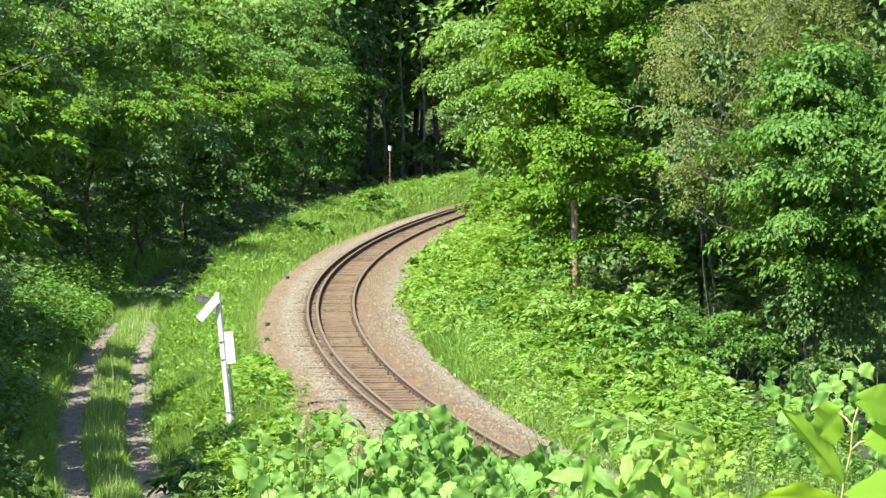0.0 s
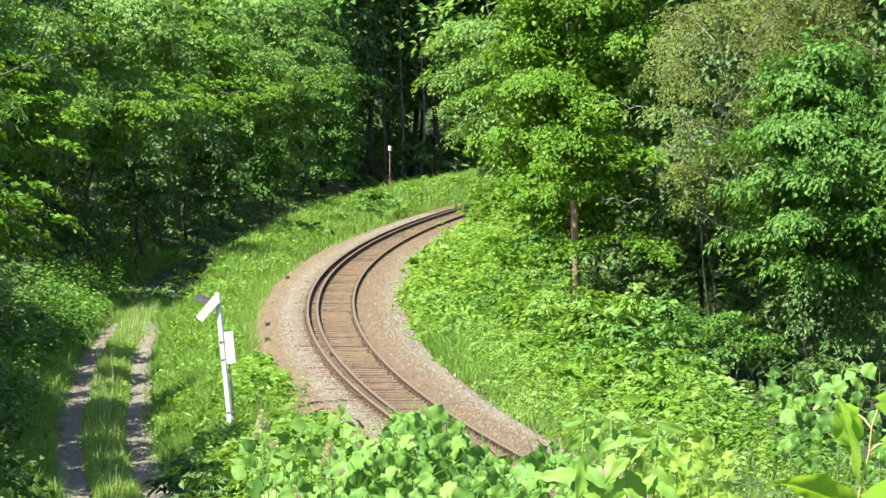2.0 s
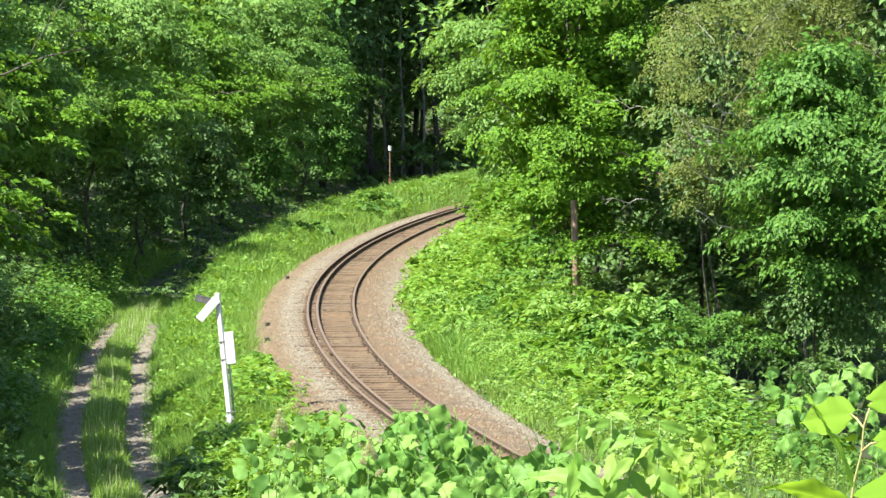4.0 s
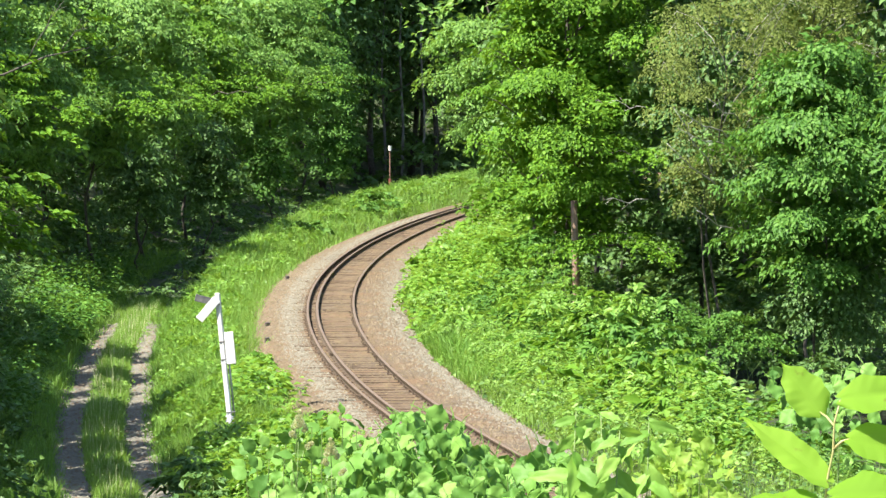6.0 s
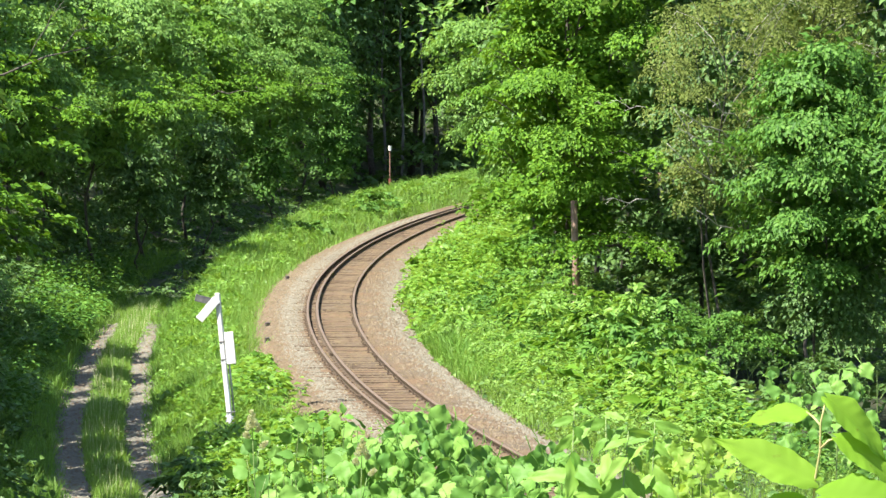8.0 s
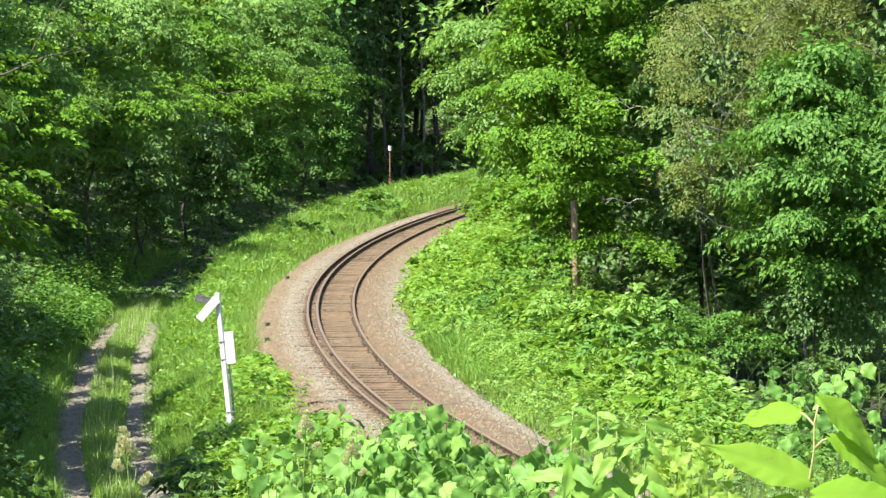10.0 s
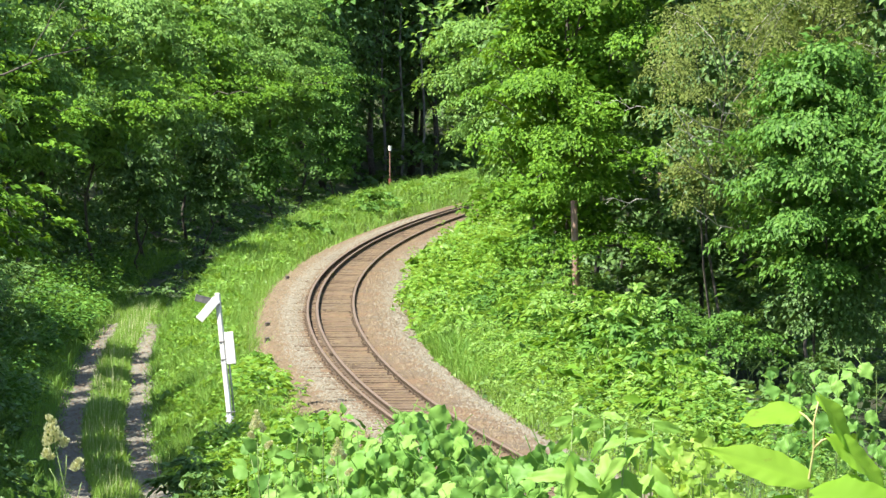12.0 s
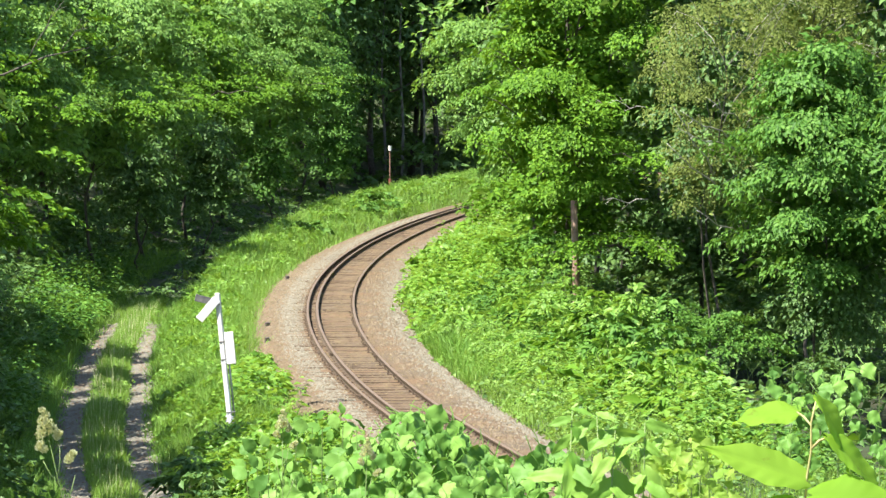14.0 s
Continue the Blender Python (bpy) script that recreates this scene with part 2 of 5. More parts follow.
def blade_arrays(pos, lean, height, width):
    """Grass blades, bent over by lean: two corners at the foot, two half way, a tip."""
    n = len(pos)
    a = rng.uniform(0, 2 * math.pi, n)
    side = np.c_[np.cos(a), np.sin(a), np.zeros(n)] * width[:, None] * 0.5
    h = np.c_[np.zeros(n), np.zeros(n), height]
    v = np.empty((n, 5, 3), np.float32)
    v[:, 0], v[:, 1] = pos - side, pos + side
    p = pos + h * 0.6 + lean * 0.3
    v[:, 2], v[:, 3] = p - side * 0.8, p + side * 0.8
    v[:, 4] = pos + h + lean
    b = (np.arange(n) * 5)[:, None]
    f = np.concatenate([b + [0, 1, 3], b + [0, 3, 2], b + [2, 3, 4]], 1).reshape(-1, 3)
    return v.reshape(-1, 3), f


def clump_leaves(centres, radii, flat, count, size, droop=0.35, spread=0.4, radial=None, slim=0.5):
    """Leaves in flat plumes round the centres: long along the bough (radial), thin, bent down towards the tip."""
    n = len(centres)
    total = n * count
    if radial is None:
        a = rng.uniform(0, 2 * math.pi, n)
    else:
        a = np.arctan2(radial[:, 1], radial[:, 0]) + rng.normal(0, 0.5, n)
    e1 = np.repeat(np.c_[np.cos(a), np.sin(a), np.zeros(n)], count, 0)
    e2 = np.c_[-e1[:, 1], e1[:, 0], e1[:, 2]]
    r = np.repeat(radii, count)
    c = np.repeat(centres, count, 0)
    b = rng.uniform(0, 2 * math.pi, total)
    rho = np.sqrt(rng.uniform(0, 1, total)) * (0.8 + 0.3 * np.sin(b * 4 + np.repeat(rng.uniform(0, 6, n), count)))
    p, q = np.cos(b) * rho * 1.25, np.sin(b) * rho * 0.7
    tilt = np.repeat(rng.normal(-0.12, 0.16, n), count)
    z = r * (tilt * p - droop * 0.6 * (p + 0.3).clip(0, 2) ** 2 - droop * 0.5 * q ** 2 + flat * 0.35 * (rng.normal(0, 0.35, total) - rng.exponential(0.45, total)))
    pos = c + e1 * (p * r)[:, None] + e2 * (q * r)[:, None]
    pos[:, 2] += z
    along = e1 * 0.9 + e2 * np.sign(q)[:, None] * 0.7 + rng.normal(0, 0.35, (total, 3)) + np.array([0, 0, -0.3])
    up = e1 * 0.4 + np.array([0, 0, 0.85]) + rng.normal(0, spread, (total, 3))
    L = size * rng.uniform(0.65, 1.3, total)
    return leaf_arrays(pos, along, up, L, L * rng.uniform(0.8, 1.2, total) * slim)


def bough_leaves(tips, reach, wide, count, size, droop=0.3, subs=22, slim=0.58, thick=0.07):
    """Leafy boughs in shelves: each a tilted leaf-shaped plane of small sprays that runs back from its tip towards the trunk and bends down over its rim."""
    n, per = len(tips), max(3, count // subs)
    k = n * subs
    a = np.repeat(np.arctan2(tips[:, 1], tips[:, 0]) + rng.normal(0, 0.22, n), subs)
    e1 = np.c_[np.cos(a), np.sin(a), np.zeros(k)]
    e2 = np.c_[-e1[:, 1], e1[:, 0], e1[:, 2]]
    R, W = np.repeat(reach, subs), np.repeat(wide, subs)
    p = rng.uniform(0, 1, k) ** 0.8                       # 0 at the tip, 1 inside
    edge = np.sqrt(np.clip(np.sin(math.pi * (0.08 + 0.72 * p)), 0, 1))
    q = rng.uniform(-1, 1, k) * edge
    c = np.repeat(tips, subs, 0) - e1 * (p * R)[:, None] + e2 * (q * W)[:, None]
    c[:, 2] += droop * R * (1 - (1 - p) ** 2) * 0.55 - droop * W * 0.6 * q ** 2 + rng.normal(0, 0.05, k)
    rs = rng.uniform(0.16, 0.30, k) * np.clip(W / 0.7, 0.7, 1.4)
    nrm = unit(e1 * (0.30 + 0.5 * (1 - p))[:, None] + e2 * (0.45 * q)[:, None] + np.array([0, 0, 0.85]) + rng.normal(0, 0.12, (k, 3)))
    out = unit(e1 * (1.1 - p)[:, None] + e2 * q[:, None] * 1.2 + 1e-4)
    C, O, N, S_ = (np.repeat(w, per, 0) for w in (c, out, nrm, rs))
    T = np.cross(N, O)
    D = np.cross(T, N)
    total = k * per
    b, rho = rng.uniform(0, 2 * math.pi, total), np.sqrt(rng.uniform(0, 1, total))
    g, h = np.cos(b) * rho, np.sin(b) * rho
    pos = C + D * (g * S_ * 1.3)[:, None] + T * (h * S_)[:, None]
    pos[:, 2] -= S_ * (0.35 * rho ** 2 + 0.4 * np.clip(g, 0, 2) ** 2) + rng.exponential(thick, total)
    along = D * (0.7 + 0.4 * g)[:, None] + T * (0.8 * h)[:, None] + rng.normal(0, 0.3, (total, 3)) + np.array([0, 0, -0.2])
    L = size * rng.uniform(0.6, 1.3, total)
    return leaf_arrays(pos, along, N + rng.normal(0, 0.26, (total, 3)), L, L * rng.uniform(0.8, 1.2, total) * slim)


def tree(name, x, y, profile, mat, label, count=280, size=0.13, wide=0.75, layer=0.95, lean=(0, 0), bark=None, trunk_bark=None, trunk_r=0.16,
         bare=0.0, droop=0.35, keep=None, deep=1.0, top=12.5, roof=34, back=0.3, limbs=9, voids=0.3, core=0):
    """A broadleaf tree: tapered trunk, limbs, crown of layered sprays. profile: crown radius by height; above it a roof
    of coarser sprays, mostly out of view, added to cast shade.
    """
    own_seed(x, y)
    bark = bark or M_BARK
    zg = float(ground_z(x, y)) - 0.1
    t = empty(name, pose(x, y, zg), label, "tree", "broadleaf trees")
    pz, pr = np.array([q[0] for q in profile], float), np.array([q[1] for q in profile], float)
    centres, inner, z, turn = [], [], pz[0] + 0.1, rng.uniform(0, 6)
    while z < pz[-1]:
        R = float(np.interp(z, pz, pr))
        m = max(4, int(2 * math.pi * R / (wide * 1.45)))
        for i in range(m):
            a = turn + 2 * math.pi * (i + rng.uniform(-0.3, 0.3)) / m
            zz = z + 0.34 * layer * math.sin(a * 2 + z * 1.7) + rng.normal(0, 0.14 * layer)
            rr = float(np.interp(zz, pz, pr)) * rng.uniform(0.72, 1.14)
            p = np.array([lean[0] * zz / 8 + math.cos(a) * rr, lean[1] * zz / 8 + math.sin(a) * rr * deep, zz - zg])
            if p[1] > 0.6 and rng.uniform() > back:
                continue
            if math.sin(a * 3 + z * 2.1 + x) + math.sin(z * 2.3 + a + y) < -1.0 - voids:
                continue
            if keep is None or keep(p[0] + x, p[1] + y, zz):
                centres.append(p)
                inner.append(min(0.85 * rr, wide * 2.6))
        z += layer * rng.uniform(0.8, 1.2)
        turn += 0.9
    centres, inner = np.array(centres), np.array(inner)
    v, f = bough_leaves(centres, inner, wide * rng.uniform(0.7, 1.2, len(centres)), count, size, droop)
    if core:
        cz = rng.uniform(pz[0] + 0.2, pz[-1], core)
        ca, cr = rng.uniform(0, 6.283, core), np.interp(cz, pz, pr) * 0.62 * np.sqrt(rng.uniform(0, 1, core))
        cc = np.c_[lean[0] * cz / 8 + np.cos(ca) * cr, lean[1] * cz / 8 + 0.5 + np.sin(ca) * cr * deep, cz - zg]
        v2, f2 = clump_leaves(cc, rng.uniform(0.7, 1.2, core), 0.8, 44, min(size * 2.1, 0.25), droop, 0.6, slim=0.6)
        v, f = np.concatenate([v, v2]), np.concatenate([f, f2 + len(v)])
    if roof:
        rz = rng.uniform(pz[-1], top, roof)
        ra, rr = rng.uniform(0, 6.283, roof), pr[-1] * 1.05 * np.sqrt(rng.uniform(0, 1, roof)) * np.interp(rz, [pz[-1], top], [1, 0.5])
        rc = np.c_[lean[0] + np.cos(ra) * rr, lean[1] + np.sin(ra) * rr * deep, rz - zg]
        v2, f2 = clump_leaves(rc, rng.uniform(0.8, 1.4, roof), 0.4, 28, size * 2.4, droop, slim=0.62)
        v, f = np.concatenate([v, v2]), np.concatenate([f, f2 + len(v)])
    place("crown", quick_mesh("crown", v, f), mat, t)
    th = top - zg - 0.8
    bm = bmesh.new()
    pts = [(lean[0] * (k / 7) ** 1.5 + 0.22 * math.sin(k * 1.7 + x), lean[1] * (k / 7) ** 1.5 + 0.08 * math.cos(k * 1.3 + y), th * k / 7) for k in range(8)]
    tube(bm, pts, [trunk_r * (1.35 if k == 0 else 1.0) * (1 - 0.8 * k / 7) for k in range(8)], 9)
    part("trunk", bm, trunk_bark or bark, t, smooth=True)

    def bough(bm, p, r, start=0.0):
        zz = max(0.12 * th, p[2] - 0.45 * math.hypot(p[0], p[1]))
        k = min(6.99, zz / th * 7)
        q0 = Vector(pts[int(k)]).lerp(Vector(pts[int(k) + 1]), k % 1)
        q3 = Vector(p) - Vector((0, 0, 0.05))
        q0 = q0.lerp(q3, start)
        q1 = q0.lerp(q3, 0.4) + Vector((rng.normal(0, 0.12), rng.normal(0, 0.12), 0.12))
        q2 = q0.lerp(q3, 0.75) + Vector((rng.normal(0, 0.1), rng.normal(0, 0.1), 0.08))
        tube(bm, [q0, q1, q2, q3], [r, r * 0.75, r * 0.5, r * 0.2], 5)
        return q2, q3

    centres = rng.permutation(centres)
    for p in centres[:limbs]:
        bm = bmesh.new()
        bough(bm, p, trunk_r * rng.uniform(0.22, 0.4))
        part("limb", bm, bark, t, smooth=True)
    bm = bmesh.new()
    for p in centres[limbs:: 2]:
        r = trunk_r * rng.uniform(0.08, 0.2)
        q2, q3 = bough(bm, p, r, 0.55)
        if rng.uniform() < bare:
            for _ in range(3):
                e = q3 + (Vector((p[0], p[1], 0.3)).normalized() + Vector(rng.normal(0, 0.5, 3))) * rng.uniform(0.4, 1.0)
                tube(bm, [q2, q3 + Vector((0, 0, 0.1)), e], [r * 0.6, r * 0.45, r * 0.15], 4)
    tagged(part("twig_tangle", bm, bark, t, smooth=True), kind="stuff")
    return t


def bush(name, x, y, r, height, mat, label, count=1500, size=0.1, clumps=14, group="bushes", flat=0.45):
    """A shrub: stems from the ground and layered leaf sprays."""
    own_seed(x, y)
    zg = float(ground_z(x, y)) - 0.05
    t = empty(name, pose(x, y, zg), label, "bush", group)
    a = rng.uniform(0, 2 * math.pi, clumps)
    rr = r * np.sqrt(rng.uniform(0, 1, clumps))
    z = height * (0.3 + 0.62 * np.sqrt(np.maximum(0, 1 - (rr / r) ** 2)) * rng.uniform(0.55, 1.0, clumps))
    c = np.c_[np.cos(a) * rr, np.sin(a) * rr, z]
    v, f = clump_leaves(c, rng.uniform(0.3, 0.5, clumps) * r * 0.9, flat, max(20, count // clumps), size, radial=c)
    place("foliage", quick_mesh("foliage", v, f), mat, t)
    for p in c[:5]:
        bm = bmesh.new()
        tube(bm, [(p[0] * 0.15, p[1] * 0.15, 0), (p[0] * 0.5, p[1] * 0.5, p[2] * 0.6), tuple(p)], [0.014, 0.01, 0.004], 4)
        part("stem", bm, M_STEM, t)
    return t


# ---- ground ----
def build_ground():
    xs = np.concatenate([[-1500, -700, -300, -150, -90, -60, -42, -32, -26], np.arange(-22, 18.01, 0.4), [21, 25, 31, 40, 60, 90, 150, 300, 700, 1500]])
    ys = np.concatenate([[-1200, -500, -200, -100, -60, -35, -20, -12, -6], np.arange(-2, 232, 0.8), [234, 238, 244, 252, 265, 285, 320, 400, 600, 1000, 1800]])
    X, Y = np.meshgrid(xs, ys)
    Z = ground_z(X, Y)
    n, m = X.shape
    v = np.c_[X.ravel(), Y.ravel(), Z.ravel()]
    idx = np.arange(n * m).reshape(n, m)
    f = np.stack([idx[:-1, :-1], idx[:-1, 1:], idx[1:, 1:], idx[1:, :-1]], -1).reshape(-1, 4)
    me = quick_mesh("ground", v, f)
    me.polygons.foreach_set("use_smooth", np.ones(len(f), bool))
    tagged(place("ground", me, M_SOIL), "dark soil ground with moss and leaf litter", "ground", kind="structure")


def strip(name, ys, lo, hi, zoff, mat, label, cat, cols=6, ragged=0.0):
    """A ribbon that lies on the ground; lo, hi: distances left (negative) or right of the line."""
    yy = np.asarray(ys)
    t = np.linspace(0, 1, cols)
    l, h = lo(yy), hi(yy)
    l, h = l + ragged * wobble(yy * 1.1, yy * 0.7), h + ragged * wobble(yy * 0.9 + 5, yy * 0.6)
    U = l[:, None] + (h - l)[:, None] * t
    Y = np.repeat(yy[:, None], cols, 1)
    X = track_x(Y) + U / np.cos(np.interp(Y, CY, ANG))
    Z = ground_z(X, Y) + zoff + 0.012 * wobble(X * 6, Y * 5) - 0.03 * (abs(t * 2 - 1) > 0.99)
    idx = np.arange(X.size).reshape(X.shape)
    f = np.stack([idx[:-1, :-1], idx[:-1, 1:], idx[1:, 1:], idx[1:, :-1]], -1).reshape(-1, 4)
    me = quick_mesh(name, np.c_[X.ravel(), Y.ravel(), Z.ravel()], f)
    me.polygons.foreach_set("use_smooth", np.ones(len(f), bool))
    return tagged(place(name, me, mat), label, cat, kind="structure")


def build_road():
    ys = np.arange(50, 117, 0.2)
    half = lambda y: np.interp(y, [72, 95, 108, 114, 117], [0.25, 0.24, 0.20, 0.15, 0.03])
    for k in (-1, 1):
        off = (0.57, 0.47, 0.50, 0.36) if k < 0 else (0.765, 0.84, 0.56, 0.40)
        mid = lambda y: -road_off(y) + k * np.interp(y, [74, 94, 112, 118], off)
        strip("track_rut", ys, lambda y: mid(y) - half(y), lambda y: mid(y) + half(y), 0.035,
              M_RUT, "pale grey gravel wheel rut of the farm lane", "lane", ragged=0.10)


def rut_pebbles(name, n, size, mat, label):
    """Loose stones and litter lying in both wheel ruts."""
    y = rng.uniform(64, 115, n)
    side = rng.choice([-1, 1], n)
    mid = np.where(side < 0, np.interp(y, [74, 94, 112, 118], [0.57, 0.47, 0.50, 0.36]), -np.interp(y, [74, 94, 112, 118], [0.765, 0.84, 0.56, 0.40]))
    u = -road_off(y) - mid + rng.normal(0, 0.15, n)
    x = track_x(y) + u / np.cos(np.interp(y, CY, ANG))
    r = size * rng.uniform(0.4, 1.5, n) ** 1.5
    base = np.array([(1, 0, 0), (0.2, 0.9, 0), (-1, 0.1, 0), (0, -0.8, 0), (0, 0, 0.55)], float)
    th = rng.uniform(0, 6.28, n)
    jit = base[None] * rng.uniform(0.6, 1.3, (n, 5, 1))
    c, q = np.cos(th)[:, None], np.sin(th)[:, None]
    v = np.stack([jit[..., 0] * c - jit[..., 1] * q, jit[..., 0] * q + jit[..., 1] * c, jit[..., 2]], -1) * r[:, None, None]
    v = v + np.c_[x, y, ground_z(x, y) + 0.038][:, None]
    f = (np.arange(n)[:, None, None] * 5 + np.array([(0, 1, 4), (1, 2, 4), (2, 3, 4), (3, 0, 4)])[None]).reshape(-1, 3)
    tagged(place(name, quick_mesh(name, v.reshape(-1, 3), f), mat), label, "gravel", kind="stuff")


# ---- railway ----
GAUGE = 1.067
S0, S1 = -75.0, 118.0


def rail_run(bm, s_from, s_to, u, z, head=0.062, height=0.125):
    """A rail of foot, web and head, swept along the curve. The head's top takes the second material."""
    prof = [(-0.055, -height), (0.055, -height), (0.055, -height + 0.018), (0.012, -height + 0.032), (0.012, -0.042), (head / 2, -0.034),
            (head / 2, -0.008), (head / 2 - 0.008, 0), (-head / 2 + 0.008, 0), (-head / 2, -0.008), (-head / 2, -0.034), (-0.012, -0.042), (-0.012, -height + 0.032), (-0.055, -height + 0.018)]
    rings = []
    for s in np.linspace(s_from, s_to, max(2, int((s_to - s_from) / 1.0) + 1)):
        rings.append([bm.verts.new(on_track(s, u + du, z + dz)) for du, dz in prof])
    k = len(prof)
    for a, b in zip(rings, rings[1:]):
        for i in range(k):
            f = bm.faces.new((a[i], b[i], b[(i + 1) % k], a[(i + 1) % k]))
            f.material_index = 1 if i in (6, 7, 8) else 0
    bm.faces.new(rings[0])
    bm.faces.new(reversed(rings[-1]))


def joint_plate(s, u, z, parent):
    bm = bmesh.new()
    a = np.interp(s, S, ANG)
    for k in (-1, 1):
        block(bm, 0.022, 0.5, 0.085, Matrix.Translation((k * 0.028, 0, -0.075)), 0.006)
        for b in (-0.17, -0.06, 0.06, 0.17):
            block(bm, 0.03, 0.032, 0.032, Matrix.Translation((k * 0.05, b, -0.075)))
    x, y, zz = on_track(s, u, z)
    part("joint_plate", bm, M_RAIL, parent, m=pose(x, y, zz, 0, 0, -math.degrees(a)))


def build_track():
    t = empty("railway_track", Matrix(), "single narrow-gauge railway track, rusty rails on brown wooden sleepers", "railway track", kind="structure")
    hu = GAUGE / 2 + 0.0325
    for u, z, ph in ((-hu, 0.02, -19.8), (hu, 0.0, -9.3), (-hu + 0.235, 0.012, -8.8)):
        s = ph - 75.0
        while s < S1:
            a, b = max(s, S0) + 0.005, min(s + 25.0, S1) - 0.005
            if b - a > 1:
                bm = bmesh.new()
                rail_run(bm, a, b, u, z)
                part("guard_rail" if u > -hu and u < 0 else "rail", bm, [M_RAIL, M_RAIL_TOP], t)
                if s > S0:
                    joint_plate(s, u, z, t)
            s += 25.0
    bm = bmesh.new()
    block(bm, 2.1, 0.2, 0.14, None, 0.012)
    for v in bm.verts:
        v.co.z += 0.006 * math.sin(v.co.x * 9 + v.co.y * 20)
    me = bpy.data.meshes.new("sleeper")
    bm.to_mesh(me)
    bm.free()
    bm = bmesh.new()
    for k in (-1, 1):
        block(bm, 0.15, 0.12, 0.016, Matrix.Translation((k * hu, 0, 0.076)))
        for q in (-1, 1):
            block(bm, 0.03, 0.03, 0.035, Matrix.Translation((k * hu + q * 0.06, 0.03 * q, 0.092)))
    pm = bpy.data.meshes.new("spike_plate")
    bm.to_mesh(pm)
    bm.free()
    s = S0
    while s < S1:
        a = math.degrees(np.interp(s, S, ANG))
        x, y, _ = on_track(s, rng.normal(0, 0.02))
        m = pose(x, y, -0.162 + rng.normal(0, 0.006), 0, 0.55, -a + rng.normal(0, 0.6))
        sl = place("sleeper", me, M_SLEEPER, t, m=m)
        place("rail_fastening", pm, M_RAIL, sl)
        s += 0.61 + rng.normal(0, 0.012)


def stones(name, s_rng, u_fun, per_m2, size, mat, label, zfun):
    n = int((s_rng[1] - s_rng[0]) * per_m2)
    s = rng.uniform(*s_rng, n)
    u = u_fun(n)
    a = np.interp(s, S, ANG)
    x, y = np.interp(s, S, CX) + u * np.cos(a), np.interp(s, S, CY) - u * np.sin(a)
    r = size * rng.uniform(0.5, 1.3, n)
    z = zfun(u) - r * 0.05
    base = np.array([(1, 0, 0), (0, 1, 0), (-1, 0, 0), (0, -1, 0), (0, 0, 0.85)], float)
    th = rng.uniform(0, 6.28, n)
    jit = base[None] * rng.uniform(0.6, 1.25, (n, 5, 1)) + rng.normal(0, 0.12, (n, 5, 3))
    c, q = np.cos(th)[:, None], np.sin(th)[:, None]
    rot = np.stack([jit[..., 0] * c - jit[..., 1] * q, jit[..., 0] * q + jit[..., 1] * c, jit[..., 2]], -1)
    v = rot * r[:, None, None] + np.c_[x, y, z][:, None]
    f = np.array([(0, 1, 4), (1, 2, 4), (2, 3, 4), (3, 0, 4)])
    F = (np.arange(n)[:, None, None] * 5 + f[None]).reshape(-1, 3)
    tagged(place(name, quick_mesh(name, v.reshape(-1, 3), F), mat), label, "ballast", kind="stuff")


def bed_z(u):
    a = np.abs(u)
    return np.interp(a, [0, 0.55, 0.75, 0.98, 1.5, 2.1, 2.6], [-0.108, -0.106, -0.090, -0.086, -0.13, -0.34, -0.46])


def build_ballast():
    ss = np.arange(S0, S1, 0.5)
    us = np.concatenate([np.linspace(-2.4, -1.1, 12), np.linspace(-1, 1, 9), np.linspace(1.1, 2.4, 12)])
    SS, UU = np.meshgrid(ss, us, indexing="ij")
    A = np.interp(SS, S, ANG)
    X, Y = np.interp(SS, S, CX) + UU * np.cos(A), np.interp(SS, S, CY) - UU * np.sin(A)
    Z = bed_z(UU) + 0.014 * wobble(X * 5, Y * 4) + 0.01 * wobble(X * 13, Y * 11)
    idx = np.arange(X.size).reshape(X.shape)
    f = np.stack([idx[:-1, :-1], idx[:-1, 1:], idx[1:, 1:], idx[1:, :-1]], -1).reshape(-1, 4)
    me = quick_mesh("ballast_bed", np.c_[X.ravel(), Y.ravel(), Z.ravel()], f)
    me.polygons.foreach_set("use_smooth", np.ones(len(f), bool))
    tagged(place("ballast_bed", me, M_BALLAST), "brown and grey crushed-stone ballast bed under the track", "ballast bed", kind="structure")
    sr = (-42.0, 66.0)
    stones("ballast_stone", sr, lambda n: np.where(rng.uniform(size=n) < 0.5, -np.clip(rng.normal(1.02, 0.17, n), 0.72, 1.6), np.clip(rng.normal(1.62, 0.24, n), 1.0, 2.08)), 270, 0.028, M_STONE_GREY, "pale grey crushed stones on the ballast shoulders", bed_z)
    stones("ballast_stone", sr, lambda n: np.where(rng.uniform(size=n) < 0.24, -rng.uniform(1.2, 1.85, n), np.clip(rng.normal(0.14, 0.66, n), -1.3, 1.5)), 200, 0.025, M_STONE_RUST, "rust-brown crushed stones between the sleepers", bed_z)
    stones("ballast_stone", (-42.0, 44.0), lambda n: np.where(rng.uniform(size=n) < 0.72, -np.clip(rng.normal(1.62, 0.26, n), 1.15, 2.25), rng.uniform(0.8, 1.55, n)), 110, 0.034, M_STONE_TAN, "coarse tan crushed stones along the edges of the bed", bed_z)


# ---- low growth ----
def scatter(n, y0, y1, lo, hi):
    """Places beside the line, from distance lo(y) to hi(y) right of it."""
    y = rng.uniform(y0, y1, n)
    l, h = lo(y), hi(y)
    u = l + (h - l) * rng.uniform(0, 1, n)
    x = track_x(y) + u / np.cos(np.interp(y, CY, ANG))
    return x, y, u


